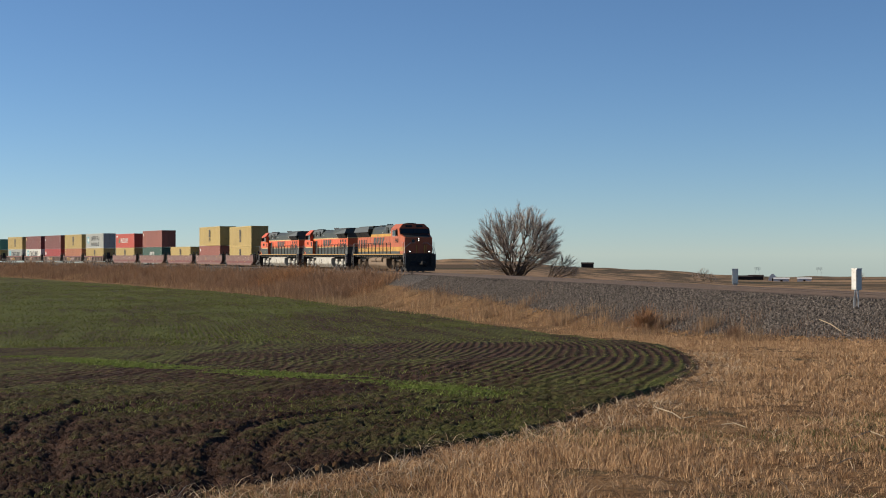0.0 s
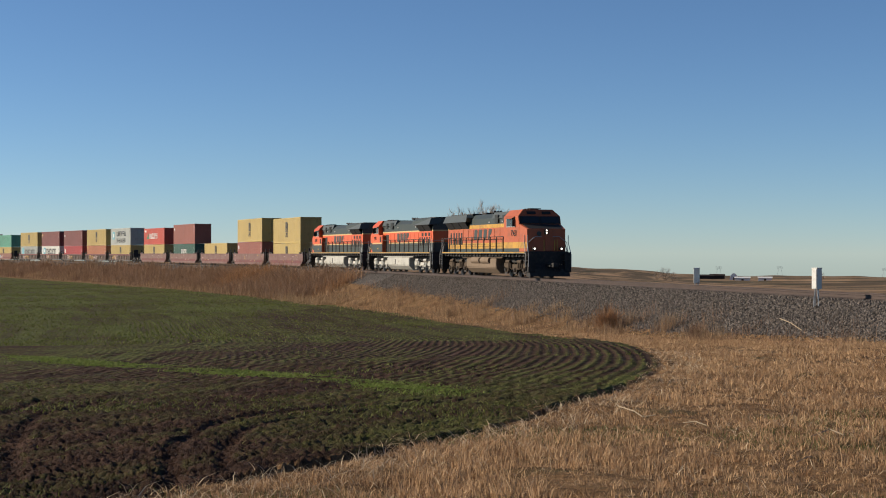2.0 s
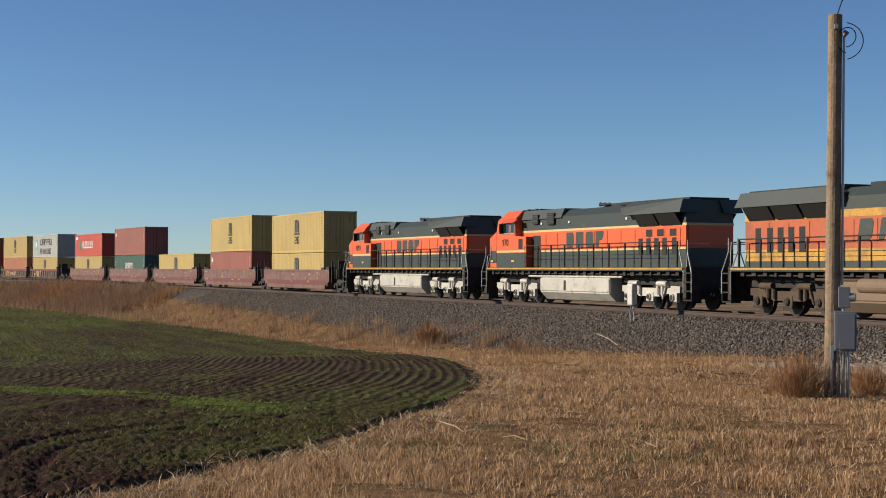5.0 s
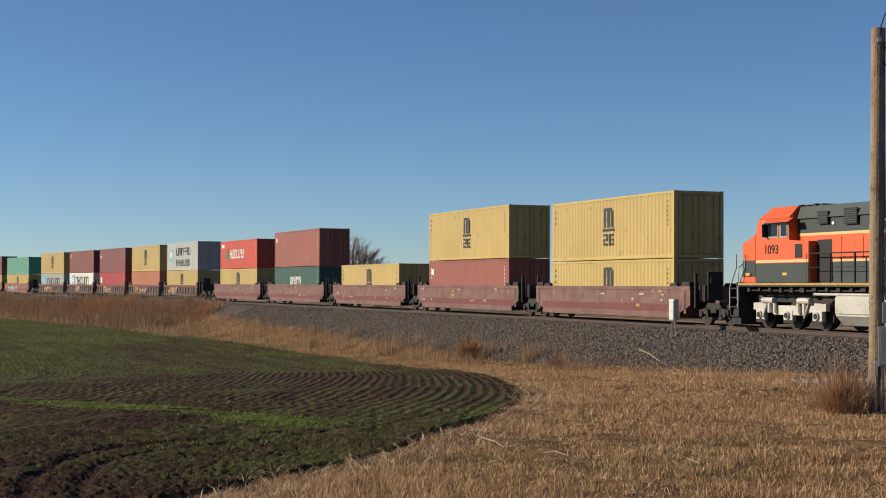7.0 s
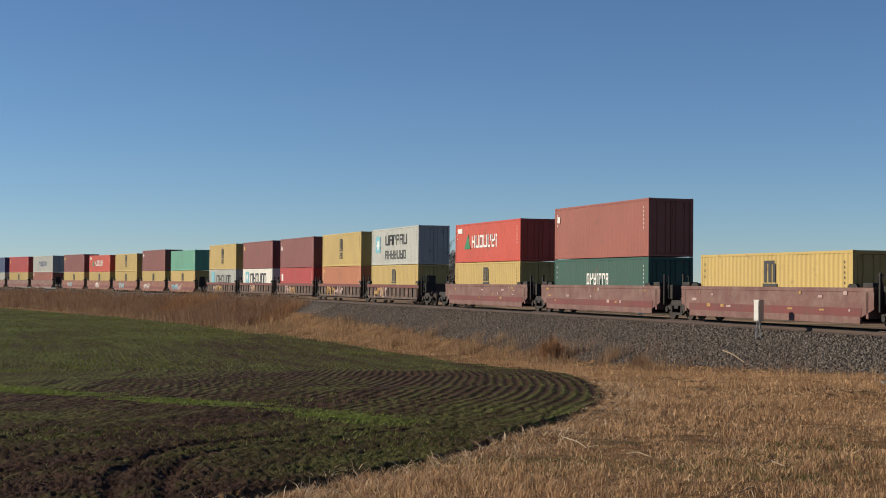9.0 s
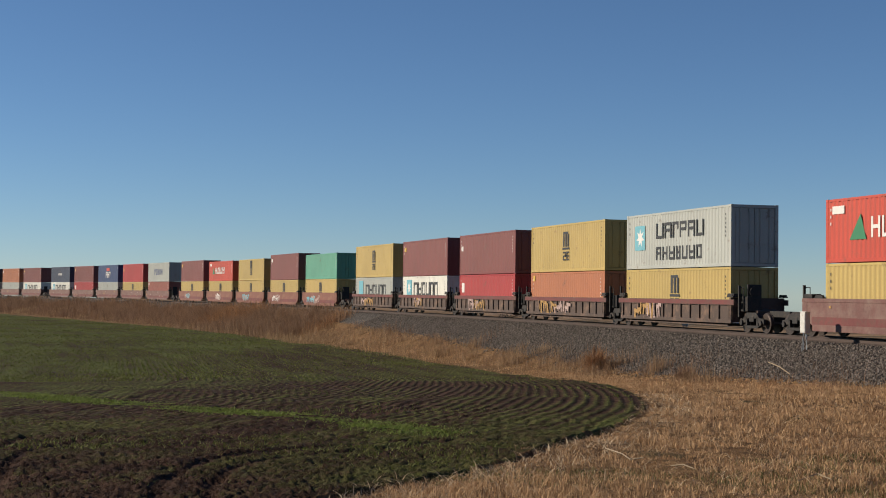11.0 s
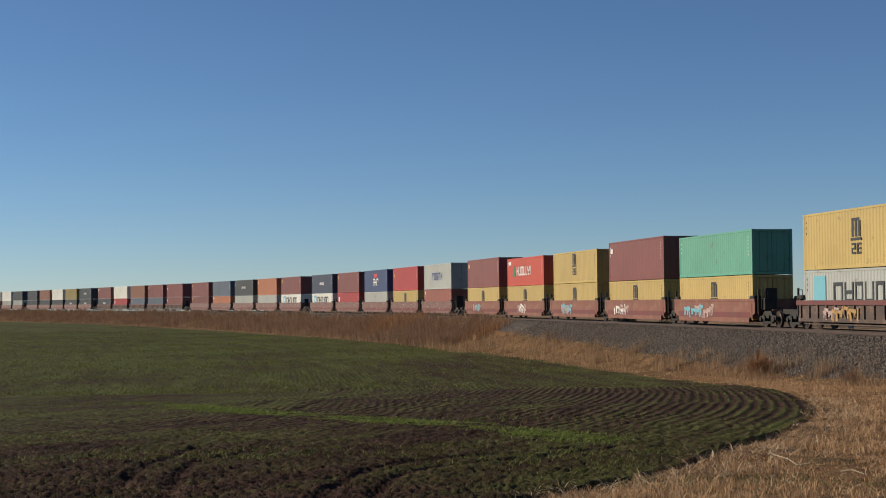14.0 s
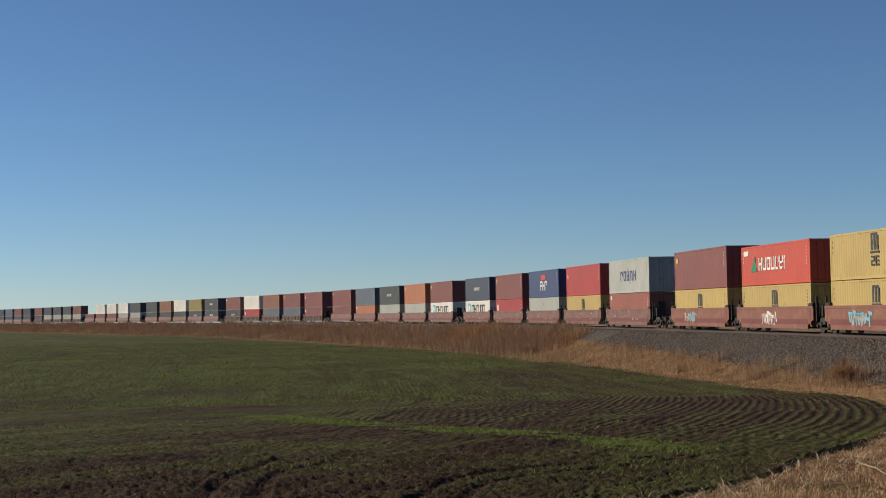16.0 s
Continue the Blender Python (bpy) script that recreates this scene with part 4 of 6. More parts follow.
def cab_shell(stepped=False):
    """Wide-nose cab: sides, sloped windscreen, short nose, roof drawn in."""
    back = 6.0 if stepped else 5.1
    rear = ((4.75, 1.75), (4.75, 3.26), (back, 3.30)) if stepped else ((back, 1.75),)
    bm = prism(bmesh.new(), rear + ((back, 4.14), (8.05, 4.14), (8.22, 3.60), (8.22, 1.75)), -1.5, 1.5)
    top = prism(bmesh.new(), ((back, 4.14), (back + 0.02, 4.60), (7.75, 4.60), (8.05, 4.14)), -1.5, 1.5)
    for v in top.verts:
        if v.co.z > 4.4:
            v.co.y *= 0.70
    nose = prism(bmesh.new(), ((8.22, 1.75), (8.22, 3.60), (9.40, 3.26), (9.40, 1.75)), -1.5, 1.5)
    for v in nose.verts:
        if v.co.x > 9.0:
            v.co.y *= 0.90
    for other in (top, nose):
        me = bpy.data.meshes.new("mesh")
        other.to_mesh(me)
        other.free()
        bm.from_mesh(me)
    bmesh.ops.bevel(bm, geom=[e for e in bm.edges if e.calc_length() > 0.3], offset=0.02, segments=2, affect="EDGES")
    return bm


def quad(pts, thick, normal):
    bm = bmesh.new()
    n = Vector(normal).normalized() * thick
    a = [bm.verts.new(Vector(p)) for p in pts]
    b = [bm.verts.new(Vector(p) + n) for p in pts]
    bm.faces.new(a)
    bm.faces.new(b[::-1])
    k = len(pts)
    for i in range(k):
        bm.faces.new((a[i], b[i], b[(i + 1) % k], a[(i + 1) % k]))
    return bm


def hood_band(x0, x1, z0, z1, half, top_half=None):
    bm = box(bmesh.new(), x0, x1, -half, half, z0, z1)
    if top_half:
        for v in bm.verts:
            if v.co.z > z1 - 0.01:
                v.co.y *= top_half / half
    return bm


def fuel_tank(s):
    h = 1.45
    bm = bmesh.new()
    yz = ((-h, 1.28), (-h, 0.62), (-1.05, 0.22), (1.05, 0.22), (h, 0.62), (h, 1.28))
    a = [bm.verts.new((-3.55, y, z)) for y, z in yz]
    b = [bm.verts.new((3.3, y, z)) for y, z in yz]
    bm.faces.new(a)
    bm.faces.new(b[::-1])
    for i in range(6):
        bm.faces.new((a[i], b[i], b[(i + 1) % 6], a[(i + 1) % 6]))
    bmesh.ops.bevel(bm, geom=bm.edges[:], offset=0.05, segments=2, affect="EDGES")
    return bm


def step_tread(x, sign, z):
    return box(bmesh.new(), *sorted((x, x + sign * 0.62)), -1.5, -1.05, z, z + 0.05)


def step_side(x, sign, dx):
    return box(bmesh.new(), x + sign * dx - 0.02, x + sign * dx + 0.02, -1.5, -1.06, 0.40, 1.72)


def step_rail(x, sign, dx):
    px = x + sign * dx
    return pipe(bmesh.new(), ((px, -1.50, 0.75), (px, -1.50, 1.55), (px - sign * 0.38, -1.44, 2.35), (px - sign * 0.38, -1.44, 2.85)), 0.026, 8)


def locomotive(scheme, number):
    new_look = scheme == "new"
    lab = "orange and dark green freight locomotive, dusty tan tank," if new_look else "bright orange and dark green freight locomotive, silver tank,"
    lo = tagged(new("locomotive"), lab + " on rails", "locomotive", group="locomotives of the train")
    org = M_ORANGE if new_look else M_ORANGE2
    gear = M_DUSTY if new_look else M_SILVER
    # frame and deck
    part("underframe", box(bmesh.new(), -9.7, 9.4, -0.8, 0.8, 1.0, 1.56, 0.03), M_BLACK, lo)
    part("walkway", box(bmesh.new(), -9.7, 9.4, -1.52, 1.52, 1.60, 1.75, 0.01), M_GREEN, lo)
    part("sill_stripe", box(bmesh.new(), -9.68, 9.38, -1.545, 1.545, 1.66, 1.73), M_YELLOW, lo, "yellow sill stripe")
    r = random.Random(5)
    for k in range(26):
        x = -9.2 + k * 0.72
        part("bracket", box(bmesh.new(), x, x + r.uniform(0.12, 0.3), -1.4, 1.4, 1.38 + r.uniform(0, 0.06), 1.60), M_BLACK, lo)
    for yy in (-1.3, 1.3):
        part("air_pipe", pipe(bmesh.new(), ((-9, yy, 1.45), (9, yy, 1.45)), 0.035), M_BLACK, lo)
        part("cable_duct", pipe(bmesh.new(), ((-4.6, yy * 1.07, 1.33), (4.6, yy * 1.07, 1.33)), 0.05), gear, lo)
    tank = part("fuel_tank", fuel_tank(1), M_TAN if new_look else M_SILVER, lo, "dusty tan fuel tank" if new_look else "silver-painted fuel tank")
    if new_look:
        for x in (-1.2, 1.0):
            part("air_reservoir", tube(bmesh.new(), (x - 0.95, -1.36, 1.14), (x + 0.95, -1.36, 1.14), 0.25, None, 18), M_TAN, lo)
    else:
        for y in (-1.46, 1.46):
            part("sight_glass", box(bmesh.new(), 0.6, 0.78, y - 0.01, y + 0.01, 0.7, 1.15), M_BLACK, tank)
    loco_truck(lo, 6.55, gear)
    loco_truck(lo, -6.55, gear)
    # hood: banded long body with a drawn-in roof
    H = 1.12
    x0, x1 = -9.3, 5.08 if new_look else 5.98
    if new_look:
        bands = ((1.75, 1.98, M_GREEN, "hood_base"), (1.98, 2.40, M_YELLOW, "hood_stripe"), (2.40, 3.46, org, "hood_side"), (3.46, 3.72, M_YELLOW, "hood_stripe"), (3.72, 4.15, M_GREEN, "hood_upper"))
    else:
        bands = ((1.75, 2.50, M_GREEN, "hood_base"), (2.50, 2.58, M_CREAM, "hood_stripe"), (2.58, 3.46, org, "hood_side"), (3.46, 3.56, M_CREAM, "hood_stripe"), (3.56, 4.15, M_GREEN, "hood_upper"))
    for z0, z1, m, name in bands:
        part(name, hood_band(x0, x1, z0, z1, H + (0.006 if "stripe" in name else 0)), m, lo)
    part("hood_roof", hood_band(x0, x1, 4.15, 4.48, H, 0.75), M_GREEN, lo)
    part("equipment_cabinet", hood_band(1.6, x1 - 0.02, 4.10, 4.55, 1.2, 1.0), M_GREEN, lo)
    # dark doors, louvres and vents on both sides
    for side in (-1, 1):
        def out(bm):
            return bm if side < 0 else mirrored(bm)
        y = -H - 0.02
        for x, w, za, zb in ((4.0, 0.62, 3.86, 4.32), (2.3, 0.75, 3.80, 4.36)):
            v = part("vent", out(box(bmesh.new(), x, x + w, -1.22, -1.17, za, zb)), M_DARKGRILLE, lo)
            for k in range(6):
                z = za + 0.05 + k * (zb - za - 0.08) / 6
                part("louvre", out(box(bmesh.new(), x + 0.03, x + w - 0.03, -1.235, -1.215, z, z + 0.03)), M_GREEN, v)
        for k in range(11):
            x = -8.9 + k * 1.22
            part("hood_door", out(box(bmesh.new(), x, x + 1.14, y, y + 0.02, 2.6, 3.38)), org, lo)
        for k, x in enumerate((-8.6, -7.85, -7.2, -6.55, -5.9)):
            part("grille", out(box(bmesh.new(), x, x + 0.34, y - 0.012, y, 2.30, 3.20 if new_look else 2.98)), M_DARKGRILLE, lo)
        if not new_look:
            for k, x in enumerate((-8.6, -7.6, -6.7)):
                part("grille", out(box(bmesh.new(), x, x + 0.5, y - 0.012, y, 3.05, 3.34)), M_DARKGRILLE, lo)
        for x in (-4.6, 0.8, 3.7):
            part("hood_lamp", out(box(bmesh.new(), x, x + 0.14, y - 0.02, y, 3.82, 3.92)), M_WHITEMARK, lo)
        # dynamic-brake and radiator wing: overhang with dark intake screens under it
        wing = bmesh.new()
        front = 0.0 if new_look else -1.3
        prism(wing, ((-9.45, 3.98), (-9.35, 4.52), (-3.9 + front, 4.52), (-3.35 + front, 4.30), (-3.5 + front, 3.98)), -1.52, -0.6)
        for v in wing.verts:
            if v.co.z > 4.45:
                v.co.y = min(v.co.y + 0.22, -0.4)
        wing_p = part("radiator_wing", out(wing), M_GREEN, lo)
        for k in range(3 if new_look else 2):
            x = -9.0 + k * 1.75
            scr = quad(((x, -1.14, 3.50), (x + 1.6, -1.14, 3.50), (x + 1.6, -1.45, 3.97), (x, -1.45, 3.97)), 0.03, (0, -1, -0.6))
            part("intake_screen", out(scr), M_DARKGRILLE, wing_p)
        # cab door, windows, side details
        side_y = -1.505
        for a, b in ((5.75, 6.55), (6.62, 7.35)) if new_look else ((6.12, 6.5), (6.72, 7.62)):
            win = part("window_frame", out(box(bmesh.new(), a - 0.06, b + 0.06, side_y - 0.015, side_y + 0.03, 3.42, 4.10)), M_RAILING, lo)
            part("pane", out(box(bmesh.new(), a, b, side_y - 0.022, side_y - 0.01, 3.48, 4.04)), M_GLASS, win)
        part("sunshade", out(quad(((5.7, -1.5, 4.12), (7.4, -1.5, 4.12), (7.4, -1.72, 3.98), (5.7, -1.72, 3.98)), 0.02, (0, 0, 1))), org, lo)
        part("mirror", out(box(bmesh.new(), 7.42, 7.46, -1.72, -1.52, 3.45, 3.95, 0.01)), M_BLACK, lo)
        if new_look:
            part("cab_stripe", out(box(bmesh.new(), 5.12, 8.2, -1.508, -1.49, 1.98, 2.40)), M_YELLOW, lo)
            part("cab_base", out(box(bmesh.new(), 5.12, 8.2, -1.51, -1.49, 1.76, 1.98)), M_GREEN, lo)
        else:
            part("cab_stripe", out(box(bmesh.new(), 4.77, 8.2, -1.508, -1.49, 2.50, 2.60)), M_CREAM, lo)
            part("cab_base", out(box(bmesh.new(), 4.77, 8.2, -1.51, -1.49, 1.76, 2.48)), M_GREEN, lo)
            # flat dark panel that paints in the shade by the cab's back wall
            part("cab_back_shade", out(box(bmesh.new(), 3.85, 4.72, -1.15, -1.10, 1.80, 3.30)), M_DARKGRILLE, lo)
            part("cab_back_door", out(box(bmesh.new(), 5.15, 5.6, -1.512, -1.49, 2.66, 3.16)), M_DARKGRILLE, lo)
            for x in (6.1, 8.6):
                part("reflector", out(box(bmesh.new(), x, x + 0.3, -1.525, -1.5, 2.02, 2.12)), M_YELLOWMARK, lo)
        num = part("road_number", lettering(number, 0.44 if new_look else 0.36), M_DARKGRILLE, lo, "dark painted road number")
        num.matrix_basis = pose(7.15, side * 1.508, 2.98, 0, 0, 0 if side < 0 else 180)
        # company mark: four dark slabs with clipped corners and notches
        lean = 0.22 if new_look else 0.0
        slabs = (((0, 0), (0.6, 0), (0.72, 0.12), (0.72, 0.60), (0.60, 0.72), (0, 0.72)),
                 ((0, 0), (0.24, 0), (0.36, 0.24), (0.48, 0), (0.72, 0), (0.72, 0.72), (0, 0.72)),
                 ((0.10, 0), (0.62, 0), (0.72, 0.12), (0.72, 0.60), (0.62, 0.72), (0.10, 0.72), (0, 0.60), (0, 0.12)),
                 ((0, 0), (0.28, 0), (0.34, 0.30), (0.60, 0.34), (0.72, 0.54), (0.72, 0.72), (0, 0.72)))
        for k, slab in enumerate(slabs):
            xx = (-1.55 + k * 0.95) * (1.15 if new_look else 1.0) - 0.9
            if side > 0:
                xx = (-1.55 + (3 - k) * 0.95) * (1.15 if new_look else 1.0) - 0.9
            pts = [(xx + (a + lean * c if side < 0 else 0.72 - a - lean * c), 2.66 + c) for a, c in slab]
            part("company_mark", out(prism(bmesh.new(), pts, y - 0.012, y + 0.001)), M_GREEN, lo, "dark block mark")
        # handrails along the walkway
        rail = part("handrail", out(pipe(bmesh.new(), ((-9.2, -1.47, 2.80), (4.9, -1.47, 2.80)), 0.024, 8)), M_BLACK, lo)
        for k in range(11):
            x = -9.2 + k * 1.41
            part("stanchion", shared(("stn", side, round(x, 1)), lambda: pipe(bmesh.new(), ((x, side * 1.48, 1.70), (x, side * 1.47, 2.80)), 0.042, 8)), M_BLACK, rail)
        part("mid_rail", out(pipe(bmesh.new(), ((-9.2, -1.47, 2.3), (4.9, -1.47, 2.3)), 0.012, 6)), M_BLACK, lo)
        for x, sg in ((9.45, 1), (-9.7, -1)):
            for z in (0.42, 0.78, 1.14, 1.5):
                part("step", out(step_tread(x, sg, z)), M_BLACK, lo)
            for dx in (0.0, 0.6):
                part("step_side", out(step_side(x, sg, dx)), M_BLACK, lo)
                part("step_rail", out(step_rail(x, sg, dx + 0.02)), M_RAILING, lo)
    # blower bulge and gear on the roof
    part("exhaust_stack", box(bmesh.new(), -2.9, -1.9, -0.45, 0.45, 4.46, 4.64, 0.04), M_BLACK, lo)
    part("radiator_roof", box(bmesh.new(), -9.3, -3.6, -0.95, 0.95, 4.46, 4.60, 0.03), M_BLACK, lo)
    horn = bmesh.new()
    for k in range(3):
        tube(horn, (-1.0 + k * 0.05, -0.2 + k * 0.2, 4.62), (-0.55 + k * 0.05, -0.2 + k * 0.2, 4.66), 0.03, 0.10, 10)
    box(horn, -1.1, -0.9, -0.3, 0.3, 4.44, 4.62)
    part("horn", horn, M_BLACK, lo)
    part("rear_panel", box(bmesh.new(), -9.34, -9.28, -1.0, 1.0, 2.56, 3.5, 0.01), org, lo)
    part("rear_panel", box(bmesh.new(), -9.33, -9.28, -1.0, 1.0, 1.8, 2.54, 0.01), M_GREEN, lo)
    part("rear_stripe", box(bmesh.new(), -9.345, -9.28, -1.12, 1.12, 3.46, 3.56), M_YELLOW if new_look else M_CREAM, lo)
    # cab
    cab = part("cab", cab_shell(not new_look), org, lo)
    for sgn in (-1, 1):
        a, b = sorted((sgn * 0.05, sgn * 1.40))
        ta, tb = (a * 0.98, b * 0.86) if sgn > 0 else (a * 0.86, b * 0.98)
        part("windscreen", quad(((8.222, a, 3.68), (8.222, b, 3.68), (8.085, tb, 4.12), (8.085, ta, 4.12)), 0.03, (1, 0, 0.28)), M_GLASS, cab)
        nb0, nb1 = sorted((sgn * 0.22, sgn * 0.85))
        part("number_board", quad(((7.98, nb0, 4.27), (7.98, nb1, 4.27), (7.86, nb1, 4.46), (7.86, nb0, 4.46)), 0.025, (1, 0, 0.5)), M_DARKGRILLE, cab)
    box_top = bmesh.new()
    for k in range(5):
        box(box_top, 5.6 + k * 0.45, 5.8 + k * 0.45, -0.3 - 0.05 * k, 0.3, 4.62, 4.68 + 0.02 * (k % 2))
    part("roof_antennas", box_top, M_BLACK, cab)
    part("anti_glare_panel", quad(((8.26, -1.3, 3.592), (8.26, 1.3, 3.592), (9.34, 1.2, 3.282), (9.34, -1.2, 3.282)), 0.006, (0.28, 0, 0.96)), M_DARKGRILLE, cab, "matt black anti-glare panel")
    # black sheet round the glass, painting in the shade of the cab front
    part("windscreen_surround_shade", quad(((8.216, -1.44, 3.63), (8.216, 1.44, 3.63), (8.062, 1.44, 4.13), (8.062, -1.44, 4.13)), 0.012, (1, 0, 0.3)), M_DARKGRILLE, cab)
    if not new_look:
        part("nose_base", box(bmesh.new(), 9.40, 9.415, -1.33, 1.33, 1.77, 2.30), M_GREEN, cab)
    for sgn in (-1, 1):
        part("nose_stripe", quad(((8.24, sgn * 1.504, 1.98), (9.36, sgn * 1.362, 1.98), (9.36, sgn * 1.362, 2.40 if new_look else 2.6), (8.24, sgn * 1.504, 2.40 if new_look else 2.6)), 0.006, (0, sgn, 0)), M_YELLOW if new_look else M_GREEN, cab)
    head = part("headlight_housing", box(bmesh.new(), 9.36, 9.46, -0.14, 0.14, 2.90, 3.26, 0.02), M_BLACK, cab)
    for z in (3.0, 3.17):
        part("headlight", tube(bmesh.new(), (9.44, 0, z), (9.48, 0, z), 0.055, None, 14), M_LAMP if new_look else M_WHITEMARK, head)
    emb = part("nose_emblem", tube(bmesh.new(), (9.40, -0.52, 2.95), (9.44, -0.52, 2.95), 0.16, None, 16), M_GREEN, cab)
    part("nose_door", box(bmesh.new(), 9.40, 9.44, -0.1, 0.62, 1.85, 2.75, 0.01), org, cab)
    for yy in (-0.2, 0.55, 0.72):
        part("grab_bar", pipe(bmesh.new(), ((9.5, yy, 1.8), (9.5, yy, 2.55)), 0.025, 6), M_YELLOWMARK, cab)
    # front and rear ends: pilot, ditch lights, couplers, end rails
    plow = bmesh.new()
    prism(plow, ((9.42, 0.12), (10.15, 0.12), (10.0, 0.6), (9.62, 1.05), (9.42, 1.05)), -1.4, 1.4)
    part("snow_plow", plow, M_BLACK, lo)
    part("end_plate", box(bmesh.new(), 9.40, 9.62, -1.5, 1.5, 1.05, 1.78, 0.03), M_BLACK, lo)
    part("end_plate", box(bmesh.new(), -9.92, -9.68, -1.5, 1.5, 0.5, 1.78, 0.03), M_BLACK, lo)
    for yy in (-0.95, 0.95):
        d = part("ditch_light", tube(bmesh.new(), (9.55, yy, 1.95), (9.74, yy, 1.95), 0.12, 0.14, 14), M_BLACK, lo)
        part("lens", tube(bmesh.new(), (9.735, yy, 1.95), (9.76, yy, 1.95), 0.065, None, 14), M_LAMP if new_look else M_WHITEMARK, d)
        part("end_rail", pipe(bmesh.new(), ((9.6, yy * 1.5, 1.8), (9.6, yy * 1.45, 2.35), (9.6, yy * 0.9, 2.75), (9.6, yy * 0.4, 2.75)), 0.022, 8), M_RAILING, lo)
        part("end_rail", pipe(bmesh.new(), ((-9.85, yy * 1.5, 1.75), (-9.85, yy * 1.45, 2.7), (-9.85, yy * 0.4, 2.7)), 0.022, 8), M_RAILING, lo)
    for sgn in (-1, 1):
        part("coupler", box(bmesh.new(), *sorted((sgn * 9.6, sgn * 11.1)), -0.15, 0.15, 0.72, 1.02, 0.05), M_BLACK, lo)
        hose = bmesh.new()
        for k in range(3):
            yy = 0.35 + k * 0.15
            pipe(hose, [(sgn * (9.85 + 0.75 * a), yy, 0.95 - 0.45 * math.sin(a * math.pi)) for a in (0, 0.25, 0.5, 0.75, 1)], 0.03, 6)
        part("brake_hoses", hose, M_BLACK, lo)
    return lo


MOVING.append((locomotive("new", "7960"), -3.6 + 11.15, 0, 0))
MOVING.append((locomotive("old", "970"), -3.1 + 11.15 + 22.3, 0, 180))
MOVING.append((locomotive("old", "1093"), -3.1 + 11.15 + 44.6, 0, 180))

# ---- sleepers: the stretch beside the camera piece by piece, the rest as one ----
tie_mesh = shared("tie", lambda: box(bmesh.new(), -0.115, 0.115, -1.3, 1.3, -0.37, -0.19))
for k in range(300):
    t_ob = part("sleeper", tie_mesh, M_TIE, track)
    t_ob.matrix_basis = track_pose(-75 + k * 0.5)
rest = bmesh.new()
for s in np.arange(-400, -76, 0.54):
    m = track_pose(s)
    r = bmesh.ops.create_cube(rest, size=1.0, matrix=m @ pose(0, 0, -0.28) @ Matrix.Diagonal((0.23, 2.6, 0.18, 1)))
far_ties = part("sleepers", rest, M_TIE, track)
far_ties["kind"] = "stuff"


# ---- plants made of many blades ----
def blades(name, x, y, z, h, w, lean, material, label, category, seed, parent=None, lean_dir=None):
    """One mesh of bent blades; all arguments are arrays, a value for each blade."""
    rng = np.random.default_rng(seed)
    n = len(x)
    yaw = rng.uniform(0, 2 * np.pi, n)
    ld = rng.uniform(0, 2 * np.pi, n) if lean_dir is None else lean_dir
    cx, cy = np.cos(yaw) * w / 2, np.sin(yaw) * w / 2
    mx, my = np.cos(ld) * lean * 0.35, np.sin(ld) * lean * 0.35
    tx, ty = np.cos(ld) * lean, np.sin(ld) * lean
    P = np.empty((n, 5, 3), np.float32)
    P[:, 0] = np.stack([x - cx, y - cy, z - 0.02], 1)
    P[:, 1] = np.stack([x + cx, y + cy, z - 0.02], 1)
    P[:, 2] = np.stack([x + cx * 0.8 + mx, y + cy * 0.8 + my, z + h * 0.6], 1)
    P[:, 3] = np.stack([x - cx * 0.8 + mx, y - cy * 0.8 + my, z + h * 0.6], 1)
    P[:, 4] = np.stack([x + tx, y + ty, z + h], 1)
    me = bpy.data.meshes.new("mesh")
    me.vertices.add(n * 5)
    me.vertices.foreach_set("co", P.ravel())
    base = (np.arange(n) * 5)[:, None]
    loops = np.concatenate([base + np.array([[0, 1, 2, 3]]), base + np.array([[3, 2, 4]])], 1).ravel()
    me.loops.add(n * 7)
    me.loops.foreach_set("vertex_index", loops.astype(np.int32))
    me.polygons.add(n * 2)
    st = np.stack([np.arange(n) * 7, np.arange(n) * 7 + 4], 1).ravel()
    me.polygons.foreach_set("loop_start", st.astype(np.int32))
    me.update(calc_edges=True)
    me.materials.append(material)
    ob = new(name, me)
    ob.parent = parent
    if parent is None:
        tagged(ob, label, category, kind="stuff")
    return ob


